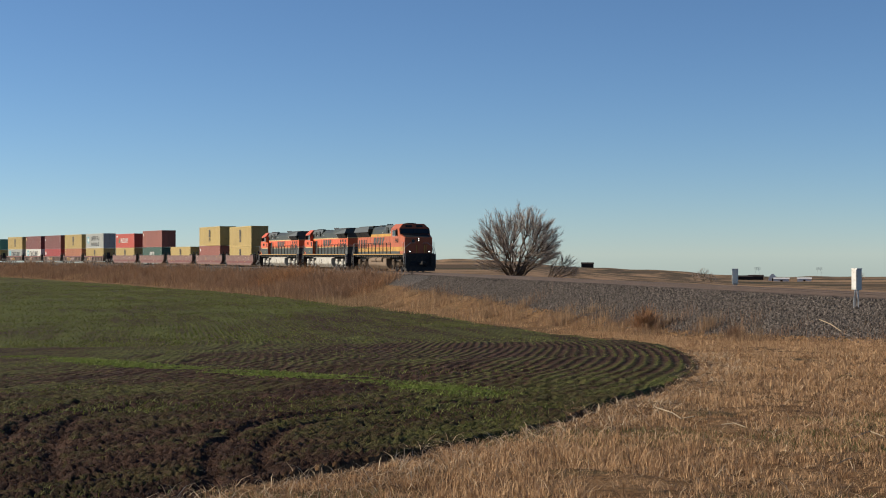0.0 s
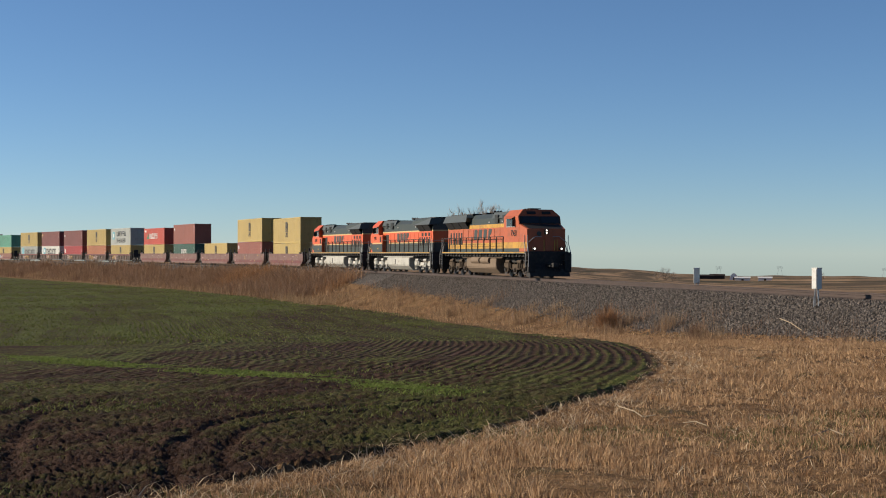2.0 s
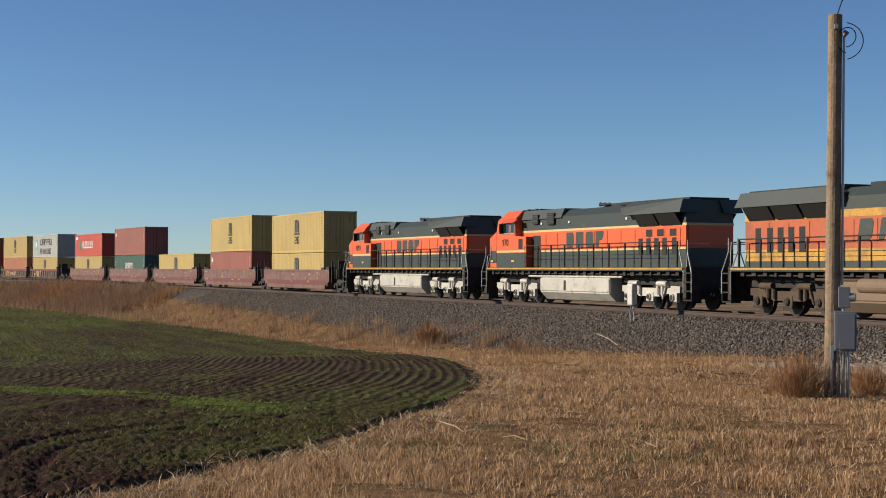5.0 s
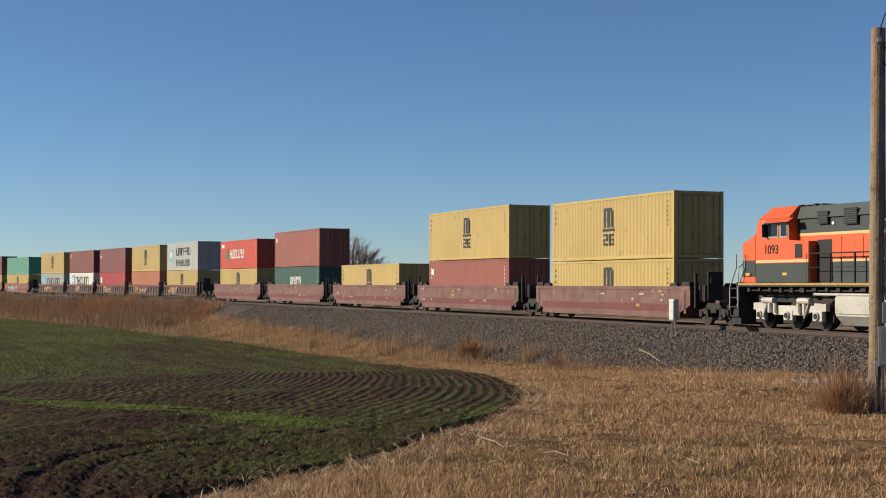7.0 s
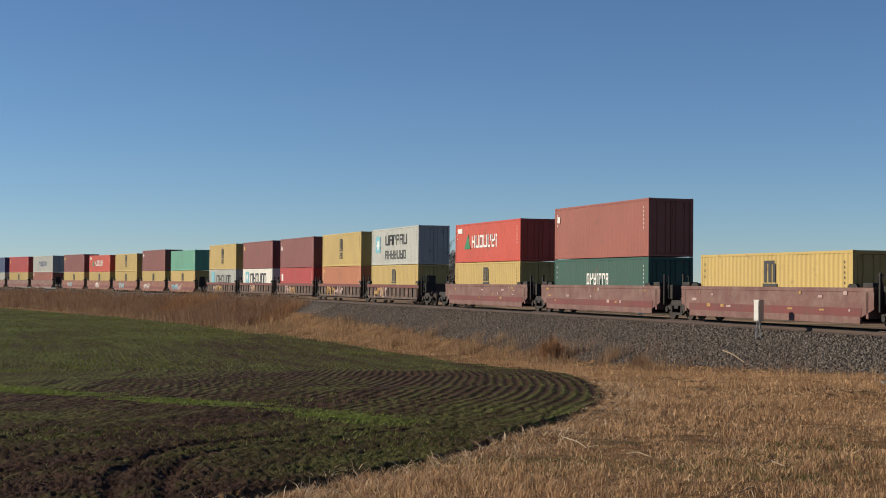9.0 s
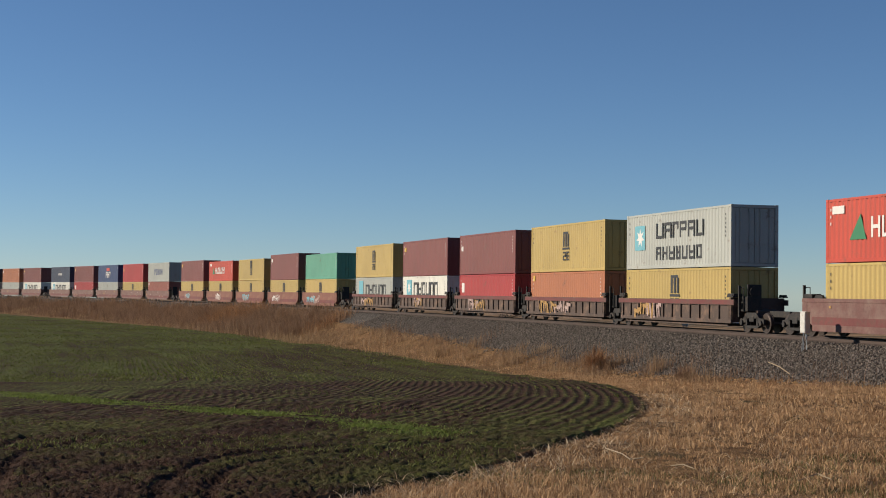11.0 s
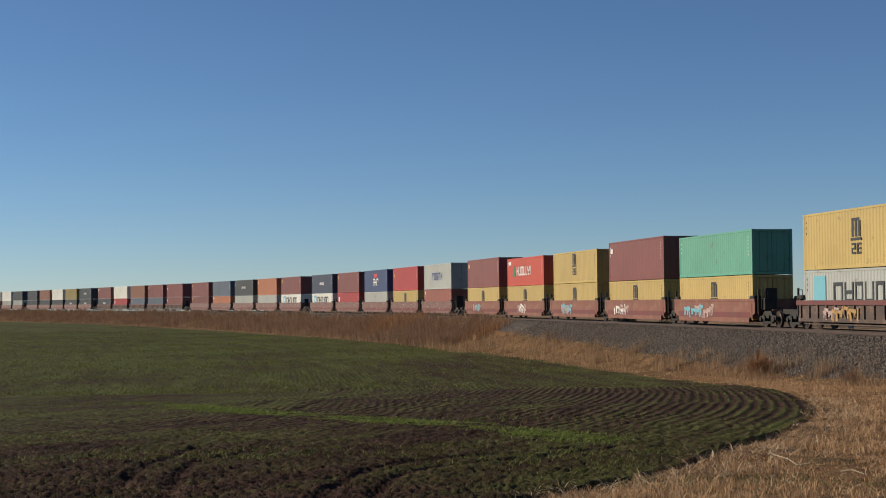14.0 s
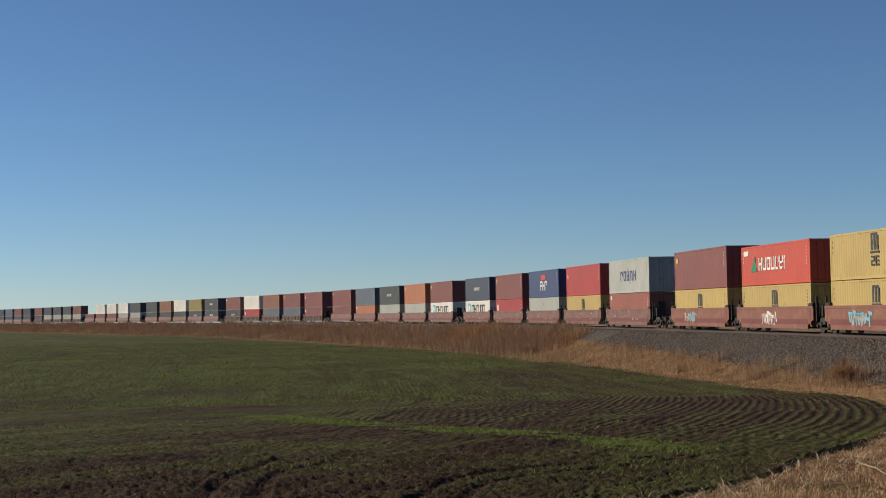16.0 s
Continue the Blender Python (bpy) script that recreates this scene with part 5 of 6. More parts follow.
def leaf_mat(name, dark, light, through=0.25):
    m = bpy.data.materials.new(name)
    m.use_nodes = True
    n, l = m.node_tree.nodes, m.node_tree.links
    bsdf = n["Principled BSDF"]
    bsdf.inputs["Roughness"].default_value = 0.75
    bsdf.inputs["Specular IOR Level"].default_value = 0.25
    geo = n.new("ShaderNodeNewGeometry")
    co = n.new("ShaderNodeTexCoord")
    nz = n.new("ShaderNodeTexNoise")
    nz.inputs["Scale"].default_value = 0.7
    l.new(co.outputs["Object"], nz.inputs["Vector"])
    add = n.new("ShaderNodeMath")
    add.operation = "ADD"
    l.new(geo.outputs["Random Per Island"], add.inputs[0])
    l.new(nz.outputs["Fac"], add.inputs[1])
    mr = n.new("ShaderNodeMapRange")
    mr.inputs["From Min"].default_value, mr.inputs["From Max"].default_value = 0.35, 1.4
    l.new(add.outputs[0], mr.inputs["Value"])
    mx = n.new("ShaderNodeMix")
    mx.data_type = "RGBA"
    mx.inputs[6].default_value, mx.inputs[7].default_value = (*dark, 1), (*light, 1)
    l.new(mr.outputs[0], mx.inputs["Factor"])
    l.new(mx.outputs[2], bsdf.inputs["Base Color"])
    tr = n.new("ShaderNodeBsdfTranslucent")
    l.new(mx.outputs[2], tr.inputs["Color"])
    ms = n.new("ShaderNodeMixShader")
    ms.inputs[0].default_value = through
    l.new(bsdf.outputs[0], ms.inputs[1])
    l.new(tr.outputs[0], ms.inputs[2])
    l.new(ms.outputs[0], n["Material Output"].inputs["Surface"])
    return m


M_STRAW = leaf_mat("dry_straw", (0.1672, 0.0821, 0.0357), (0.5472, 0.361, 0.1976))
M_REED = leaf_mat("tall_dry_grass", (0.1672, 0.1026, 0.057), (0.4256, 0.2888, 0.1634))
M_WEED = leaf_mat("rusty_weed", (0.114, 0.0646, 0.038), (0.3192, 0.2014, 0.1254))
M_RUST = leaf_mat("russet_brush", (0.15, 0.078, 0.038), (0.40, 0.225, 0.115))
M_WHEAT = leaf_mat("young_wheat", (0.058, 0.070, 0.014), (0.150, 0.162, 0.040))
M_GREENGRASS = leaf_mat("low_green_grass", (0.0456, 0.0532, 0.0152), (0.152, 0.1444, 0.0532))


def scatter(n, r0, r1, a0, a1, seed, power=1.0):
    rng = np.random.default_rng(seed)
    r = r0 + (r1 - r0) * rng.uniform(0, 1, n) ** power
    a = np.radians(rng.uniform(a0, a1, n))
    return r * np.sin(a), r * np.cos(a), r, rng


# dry grass on the verge: stubble tufts over a thin mat
def on_verge(x, y):
    s, q = track_coords(x, y)
    d = field_depth(x, y)
    return (np.hypot((x - 17.5) / 3.2, (y - 38) / 5.0) > 1.0) & (d < 0.5 * wave(x, y, 1.5, 2) - 0.36 + 0.2 * wave(x, y, 5, 3)) & (q > stone_width(s) - 0.3 + 0.8 * wave(x, y, 0.9, 8))


x, y, r, rng = scatter(230000, 8.5, 75, -27, 31, 11)
keep = on_verge(x, y) & (rng.uniform(0, 1, len(x)) < 0.35 + 0.6 * wave(x, y, 1.1, 5))
x, y, r = x[keep], y[keep], r[keep]
n = len(x)
tall = 0.015 + 0.06 * rng.uniform(0, 1, n)
blades("dry_grass", x, y, terrain(x, y)[0], tall, 0.006 * (r / 12) ** 0.75 * rng.uniform(0.5, 1.5, n), 0.05 + 0.12 * rng.uniform(0, 1, n), M_STRAW,
       "matted dry straw-coloured grass on the verge", "grass", 12)

x, y, r, rng = scatter(46000, 8.5, 72, -27, 31, 13)
thick = wave(x, y, 0.9, 6) * 0.7 + wave(x, y, 3.1, 7) * 0.5
keep = on_verge(x, y) & (rng.uniform(0, 1, len(x)) < np.clip(thick * 1.5 - 0.10, 0.5, 1))
x, y, r, thick = x[keep], y[keep], r[keep], thick[keep]
PER = 17
tuft_h = (0.04 + 0.11 * np.clip(thick, 0.1, 1.1) * rng.uniform(0.3, 1.0, len(x)) + 0.09 * (rng.uniform(0, 1, len(x)) < 0.03)) * np.clip(0.45 - field_depth(x, y) / 2.0, 0.45, 1)
wide = np.repeat(0.035 + 0.05 * rng.uniform(0, 1, len(x)), PER) * np.repeat((r / 14) ** 0.5, PER)
n = len(x) * PER
ang, off = rng.uniform(0, 6.283, n), np.abs(rng.normal(0, 1, n)) * wide
bx, by = np.repeat(x, PER) + np.cos(ang) * off, np.repeat(y, PER) + np.sin(ang) * off
tall = np.repeat(tuft_h, PER) * rng.uniform(0.45, 1.1, n)
rr = np.repeat(r, PER)
blades("dry_grass", bx, by, terrain(bx, by)[0], tall, 0.0062 * (rr / 12) ** 0.75 * rng.uniform(0.5, 1.5, n), tall * np.abs(rng.normal(0.35, 0.55, n)), M_STRAW,
       "upright tufts of dry straw-coloured stubble", "grass", 14, lean_dir=ang + rng.normal(0, 0.9, n))

# pale broken stalks lying on the verge, thickest along the field's edge
x, y, r, rng = scatter(60000, 8.8, 40, -27, 31, 15)
d = field_depth(x, y)
keep = on_verge(x, y - 0.1) & (rng.uniform(0, 1, len(x)) < np.where(d > -1.1, 0.75, 0.12))
x, y, r = x[keep], y[keep], r[keep]
n = len(x)
blades("straw_litter", x, y, terrain(x, y)[0] + 0.03, 0.02 + 0.09 * rng.uniform(0, 1, n) ** 2, 0.0075 * (r / 12) ** 0.6 * rng.uniform(0.6, 1.4, n), 0.10 + 0.22 * rng.uniform(0, 1, n),
       leaf_mat("bleached_straw", (0.2888, 0.1976, 0.114), (0.608, 0.4788, 0.3192)), "bleached broken stalks along the field edge", "grass", 16)

# low green grass between the stubble
x, y, r, rng = scatter(90000, 8.5, 30, -27, 31, 17)
keep = on_verge(x, y) & (wave(x, y, 0.7, 19) + 0.25 * wave(x, y, 3, 20) > 0.80)
x, y, r = x[keep], y[keep], r[keep]
n = len(x)
blades("green_grass", x, y, terrain(x, y)[0], 0.02 + 0.05 * rng.uniform(0, 1, n), 0.006 * (r / 12) ** 0.75, 0.05 * rng.uniform(0.2, 1, n), M_GREENGRASS, "low dull green grass patches between the stubble", "grass", 18)

# young wheat in drilled rows
x, y, r, rng = scatter(520000, 10, 260, -27, 20, 21, 1.7)
d = field_depth(x, y)
# pull each plant onto its row, square to the field's edge
gx, gy = field_depth(x + 0.1, y) - d, field_depth(x, y + 0.1) - d
gl = np.maximum(np.hypot(gx, gy), 1e-6)
rowed = (d > 0) & (d < 18) & (y > 23) & (y < 100)
shift = np.where(rowed, (np.round(d / 0.27) + rng.normal(0, 0.16, len(x))) * 0.27 - d, 0)
x, y = x + gx / gl * shift, y + gy / gl * shift
d = np.where(rowed, d + shift, d)
s, q = track_coords(x, y)
STRIP = ((-30, 52), (-12.10, 40.93), (-6.00, 32.04), (-1.90, 26.72), (0.71, 22.72))
strip = near_line(x, y, STRIP) < 0.38
rut = rut_depth(x, y) > 0.2
lush = 0.25 + 0.9 * np.clip(wave(x, y, 0.22, 14) * 1.1 - 0.05, 0, 1) * np.clip(wave(x, y, 1.7, 15) * 1.5 - 0.2, 0, 1) * np.clip(0.55 + 0.9 * wave(d, y * 0.1, 1.5, 16), 0.3, 1.2)
lush = lush * (1 - 0.62 * np.clip((17 - d) / 9, 0, 1) * np.clip(d / 0.6, 0, 1) * np.clip((y - 21) / 6, 0, 1) * np.clip((118 - y) / 45, 0, 1)) * (1 - 0.55 * np.clip((20 - y) / 6, 0, 1) * np.clip((1.0 - x) / 2, 0, 1))
keep = (d > 0.25) & (q > 9.0) & (rng.uniform(0, 1, len(x)) < np.where(strip, 1.0, lush)) & ~rut
x, y, r, strip = x[keep], y[keep], r[keep], strip[keep]
n = len(x)
tall = (0.025 + 0.06 * rng.uniform(0, 1, n)) * np.where(strip, 1.4, 1.0)
blades("young_wheat", x, y, terrain(x, y)[0], tall, 0.010 * (r / 12) ** 0.8 * rng.uniform(0.7, 1.4, n), tall * rng.uniform(0.4, 1.8, n), M_WHEAT,
       "short green winter wheat in drilled rows", "crop", 22)

# a thicker green line across the field, where the drill overlapped
rng = np.random.default_rng(27)
pts = np.array(STRIP[1:])
k = rng.integers(0, len(pts) - 1, 34000)
u = rng.uniform(0, 1, 34000)
x = pts[k, 0] * (1 - u) + pts[k + 1, 0] * u + rng.normal(0, 0.28, 34000)
y = pts[k, 1] * (1 - u) + pts[k + 1, 1] * u + rng.normal(0, 0.38, 34000)
r = np.hypot(x, y)
tall = 0.03 + 0.06 * rng.uniform(0, 1, 34000)
blades("wheat_strip", x, y, terrain(x, y)[0], tall, 0.011 * (r / 12) ** 0.8, tall * rng.uniform(0.3, 1.2, 34000), leaf_mat("lush_wheat", (0.085, 0.125, 0.020), (0.20, 0.25, 0.055)), "denser line of green wheat across the field", "crop", 28)

# clods on the bare soil
x, y, r, rng = scatter(42000, 9.5, 45, -25, 20, 31)
d = field_depth(x, y)
keep = (d > 0.1) & (wave(x, y, 0.5, 33) + 0.15 * (r < 17) > 0.5) & (rut_depth(x, y) < 0.3)
x, y, r = x[keep], y[keep], r[keep]
M_CLOD = mat("soil_clod", (0.048, 0.027, 0.018), 0.95, 0, 0.35, 1.0, 30, per_island=0.2)


def lumps(name, x, y, z, size, material, label, category, seed):
    """One mesh of small uneven stones or clods."""
    rng = np.random.default_rng(seed)
    n = len(x)
    base = np.array([[1, 0, 0], [-0.5, 0.87, 0], [-0.5, -0.87, 0], [0.1, 0.1, 0.9], [0, 0, -0.8]], np.float32)
    P = base[None] * (size[:, None, None] * rng.uniform(0.6, 1.3, (n, 5, 1)))
    a = rng.uniform(0, 6.28, n)
    c, s_ = np.cos(a)[:, None], np.sin(a)[:, None]
    X = P[:, :, 0] * c - P[:, :, 1] * s_ + x[:, None]
    Y = P[:, :, 0] * s_ + P[:, :, 1] * c + y[:, None]
    Z = P[:, :, 2] + z[:, None]
    tri = np.array([[0, 1, 3], [1, 2, 3], [2, 0, 3], [1, 0, 4], [2, 1, 4], [0, 2, 4]])
    me = bpy.data.meshes.new("mesh")
    me.vertices.add(n * 5)
    me.vertices.foreach_set("co", np.stack([X, Y, Z], -1).astype(np.float32).ravel())
    loops = ((np.arange(n) * 5)[:, None, None] + tri[None]).ravel()
    me.loops.add(len(loops))
    me.loops.foreach_set("vertex_index", loops.astype(np.int32))
    me.polygons.add(n * 6)
    me.polygons.foreach_set("loop_start", (np.arange(n * 6) * 3).astype(np.int32))
    me.update(calc_edges=True)
    me.materials.append(material)
    return tagged(new(name, me), label, category, kind="stuff")


lumps("soil_clods", x, y, terrain(x, y)[0], rng.uniform(0.008, 0.034, len(x)), M_CLOD, "dark brown clods of bare field soil", "soil", 34)

# ballast stones on the bank
rng = np.random.default_rng(41)
n = 70000
s = -75 + 115 * rng.uniform(0, 1, n) ** 0.9
q = rng.uniform(1.4, 7.4, n)
lim = stone_width(s)
keep = q < lim + rng.normal(0, 0.4, n)
s, q = s[keep], q[keep]
th = np.interp(s, _u, _th)
x, y = np.interp(s, _u, _X) + np.sin(th) * q, np.interp(s, _u, _Y) - np.cos(th) * q
M_STONE = mat("ballast_stone", (0.1026, 0.0874, 0.076), 0.9, 0, 0.3, 2.0, 30, per_island=0.5)
lumps("ballast", x, y, terrain(x, y)[0] + 0.01, rng.uniform(0.03, 0.075, len(x)), M_STONE, "grey-brown crushed stone ballast", "ballast", 42)


# weeds along the foot of the bank
def bank_plants(name, s0, s1, q0, q1, clumps, per, h0, h1, spread, width, material, label, seed, power=1.0, flop=0.55):
    rng = np.random.default_rng(seed)
    cs = s1 - (s1 - s0) * rng.uniform(0, 1, clumps) ** power
    cq = rng.uniform(q0, q1, clumps)
    ch = rng.uniform(0.25, 1.0, clumps) * (0.45 + 0.85 * np.clip(wave(cs, cq, 0.22, seed), 0, 1))
    s = np.repeat(cs, per) + rng.normal(0, spread, clumps * per)
    q = np.repeat(cq, per) + rng.normal(0, spread, clumps * per)
    th = np.interp(s, _u, _th)
    x, y = np.interp(s, _u, _X) + np.sin(th) * q, np.interp(s, _u, _Y) - np.cos(th) * q
    r = np.hypot(x, y)
    width = width * (np.hypot((x - 17.5) / 3.2, (y - 38) / 5.0) > 0.95)
    h = (h0 + (h1 - h0) * rng.uniform(0, 1, len(s))) * np.repeat(ch, per)
    return blades(name, x, y, terrain(x, y)[0], h, width * (r / 70) ** 0.85 * rng.uniform(0.5, 1.5, len(s)), h * np.abs(rng.normal(0, flop * 0.6, len(s))), material, label, "weeds", seed + 1)


bank_plants("weeds", -620, -84, 3.4, 9.2, 3400, 46, 0.5, 2.0, 0.75, 0.016, M_WEED, "dense rusty-brown dead weeds along the railway bank", 51, 1.7, 1.1)
bank_plants("russet_brush", -135, -82, 3.6, 8.0, 150, 110, 0.5, 1.9, 0.7, 0.015, M_RUST, "russet brush on the railway bank", 53, 1.0, 1.1)
bank_plants("tall_grass", -620, -70, 7.0, 10.0, 1300, 30, 0.3, 1.2, 0.55, 0.016, M_REED, "pale dry grass at the foot of the bank", 55, 1.7, 0.8)
bank_plants("tall_grass", -86, 2, 5.2, 8.4, 40, 170, 0.25, 1.4, 0.34, 0.010, M_REED, "pale tall dry grass beside the ballast", 57, 1.0, 0.7)
bank_plants("brown_weeds", -80, 4, 4.9, 7.4, 60, 90, 0.3, 1.1, 0.5, 0.010, M_WEED, "low dead weeds at the edge of the ballast", 59, 1.0, 0.9)
bank_plants("dry_grass", -80, 40, 6.8, 9.8, 260, 40, 0.10, 0.5, 0.4, 0.011, M_STRAW, "dry straw at the foot of the ballast bank", 61, 1.0, 0.9)
bank_plants("dry_grass", 8, 40, 5.4, 9.0, 130, 50, 0.15, 0.7, 0.4, 0.011, M_REED, "dry straw near the utility pole", 63, 1.0, 0.9)


# ---- tumbleweeds and brush ----
def brush(cx, cy, rad, n, seed, material, label):
    """Thin stalks that spread from one root, each with finer side shoots."""
    rng = np.random.default_rng(seed)
    a, e = rng.uniform(0, 2 * np.pi, n), np.arcsin(rng.uniform(0.05, 0.98, n))
    L = rad * rng.uniform(0.55, 1.1, n) * (0.85 + 0.2 * np.sin(a * 3 + seed))
    x0, y0 = cx + rng.normal(0, 0.10 * rad, n), cy + rng.normal(0, 0.10 * rad, n)
    z0 = np.full(n, terrain(np.array([cx]), np.array([cy]))[0][0])
    m = 4 * n
    i, u = rng.integers(0, n, m), rng.uniform(0.25, 0.9, m)
    a2, e2 = a[i] + rng.normal(0, 0.7, m), np.clip(e[i] + rng.normal(0.1, 0.5, m), -0.2, 1.5)
    L2 = rad * rng.uniform(0.12, 0.4, m)
    bend = np.where(u < 0.6, u / 0.6 * 0.35, 0.35 + (u - 0.6) / 0.4 * 0.65)
    x2, y2 = x0[i] + np.cos(a[i]) * np.cos(e[i]) * L[i] * bend, y0[i] + np.sin(a[i]) * np.cos(e[i]) * L[i] * bend
    z2 = z0[i] + np.sin(e[i]) * L[i] * u
    w = 0.0065 * np.hypot(cx, cy) / 28
    cat = np.concatenate
    return blades("dead_bush", cat([x0, x2]), cat([y0, y2]), cat([z0, z2]), cat([np.sin(e) * L, np.sin(e2) * L2]), cat([np.full(n, 1.4 * w), np.full(m, w)]),
                  cat([np.cos(e) * L, np.cos(e2) * L2]), material, label, "bush", seed, lean_dir=cat([a, a2]))


brush(10.75, 26.4, 1.15, 800, 71, M_RUST, "russet dead bush round the foot of the pole")
brush(12.6, 27.4, 0.9, 450, 72, M_RUST, "russet dead bush beside the utility pole")
p, _h = on_track(-17, 6.4)
brush(p.x, p.y, 1.3, 600, 73, M_RUST, "reddish dead bush at the foot of the ballast")
p, _h = on_track(-6, 7.0)
brush(p.x, p.y, 0.8, 350, 74, M_WEED, "small dead bush on the ballast edge")


# ---- bare trees ----
M_BARK = mat("bark", (0.0874, 0.0646, 0.0471), 0.9, 0, 0.3, 1.5, 12, 0.5)
M_TWIG = mat("twigs", (0.36, 0.30, 0.25), 0.9, 0, 0.2, 0.8, 10, per_island=0.15)


def bare_tree(name, base, height, spread, stems, seed, lean=(0, 0), label="", tips=430):
    """Stems fan out from one root; finer boughs leave them for the rim of an uneven dome, hazy with twigs."""
    rnd = random.Random(seed)
    t = tagged(new(name), label, "tree")
    t.location = base
    mid = Vector((lean[0] * height, lean[1] * height, height * 0.47))
    root = Vector((0, 0, -0.2))
    wide, high = height * spread * 0.70, height * 0.53

    def dome(a, sin_e, k):
        e = math.asin(sin_e)
        k *= 0.93 + 0.07 * math.sin(3 * a + seed) + 0.05 * math.sin(7 * a + 5 * e)
        return mid + Vector((math.cos(a) * math.cos(e) * wide, math.sin(a) * math.cos(e) * wide, sin_e * high)) * k

    def bough(mesh, p, goal, r0, r1, sag, sides, bits=5):
        pts, span = [], (goal - p).length
        for k in range(bits + 1):
            u = k / bits
            q = p.lerp(goal, u) - Vector((0, 0, sag * span * u * (1 - u)))
            if 0 < k < bits:
                q += Vector((rnd.gauss(0, 1), rnd.gauss(0, 1), rnd.gauss(0, 1))) * span * 0.02
            pts.append(q)
        for k in range(bits):
            tube(mesh, pts[k], pts[k + 1], r0 + (r1 - r0) * k / bits, r0 + (r1 - r0) * (k + 1) / bits, sides)
        return pts

    limbs = []
    for k in range(stems):
        a, sin_e = 2.4 * k + rnd.uniform(-0.2, 0.2), -0.30 + 1.28 * (k + 0.5) / stems
        mesh = bmesh.new()
        at = root + Vector((math.cos(a), math.sin(a), 0)) * height * 0.022
        limbs.append((mesh, bough(mesh, at, dome(a, sin_e, 0.80), height * rnd.uniform(0.013, 0.018), height * 0.004, rnd.uniform(-0.28, 0.12), 6, 8)))
    twigs = []
    for k in range(tips):
        tip = dome(rnd.uniform(0, 2 * math.pi), rnd.uniform(-0.5, 1.0), rnd.uniform(0.4, 1.0) ** 0.4)
        # leave the limb that passes closest, well below the tip
        mesh, pts = min(limbs, key=lambda m: min((q - tip).length for q in m[1]))
        j = min(range(len(pts)), key=lambda i: (pts[i] - tip).length)
        at = pts[max(2, j - rnd.choice((1, 2, 2, 3)))]
        path = bough(mesh, at, tip, height * 0.0034, height * 0.0010, 0.22, 4, 4)
        out = (tip - at).normalized()
        for i in range(44):
            b = path[rnd.randint(1, 4)].lerp(tip, rnd.random() * 0.6)
            d = (out + (tip - mid).normalized() * 0.5 + Vector((rnd.gauss(0, 0.38), rnd.gauss(0, 0.38), rnd.gauss(0.3, 0.3)))).normalized()
            twigs.append((b, b + d * rnd.uniform(0.05, 0.115) * height))
    for mesh, pts in limbs:
        part("limb", mesh, M_BARK, t)
    tw = bmesh.new()
    for a, b in twigs:
        side = (b - a).cross(Vector((rnd.gauss(0, 1), rnd.gauss(0, 1), rnd.gauss(0, 1)))).normalized() * height * 0.0012
        tw.faces.new([tw.verts.new(a - side), tw.verts.new(a + side), tw.verts.new(b)])
        m = a.lerp(b, 0.45)
        e = m + (b - a) * 0.4 + (b - a).length * Vector((rnd.gauss(0, 0.22), rnd.gauss(0, 0.22), rnd.gauss(0.1, 0.2)))
        tw.faces.new([tw.verts.new(m - side * 0.7), tw.verts.new(m + side * 0.7), tw.verts.new(e)])
    part("crown", tw, M_TWIG, t, "haze of fine bare twigs")["kind"] = "stuff"
    return t


def on_land(az, r):
    x, y = r * math.sin(radians(az)), r * math.cos(radians(az))
    return Vector((x, y, float(terrain(np.array([x]), np.array([y]))[0][0])))


b = on_land(2.75, 158)
bare_tree("tree", (b.x, b.y, b.z), 8.3, 0.90, 17, 5, (0.07, 0), label="bare many-stemmed cottonwood tree behind the track")
b = on_land(4.05, 160)
bare_tree("small_tree", (b.x, b.y, b.z - 0.1), 3.4, 0.75, 6, 8, (0.55, 0), "small leaning bare tree beyond the railway", 150)
for k, (az, r, h) in enumerate(((10.1, 700, 7), (10.4, 705, 5), (9.8, 720, 5), (16.0, 900, 5))):
    b = on_land(az, r)
    bare_tree("far_tree", (b.x, b.y, b.z), h, 0.7, 5, 20 + k, label="distant bare tree on the prairie", tips=50)


# ---- utility pole with its meter boxes ----
M_WOOD = mat("weathered_pole_wood", (0.2204, 0.1634, 0.1102), 0.9, 0, 0.3, 1.6, 18, 0.6, dirt=(0.0912, 0.057, 0.0342), dirt_amount=0.4)
M_GREYBOX = mat("grey_meter_box", (0.1292, 0.1406, 0.1634), 0.5, 0.1, 0.1)
M_CONDUIT = mat("galvanised_conduit", (0.3192, 0.3268, 0.3344), 0.4, 0.6, 0.15)


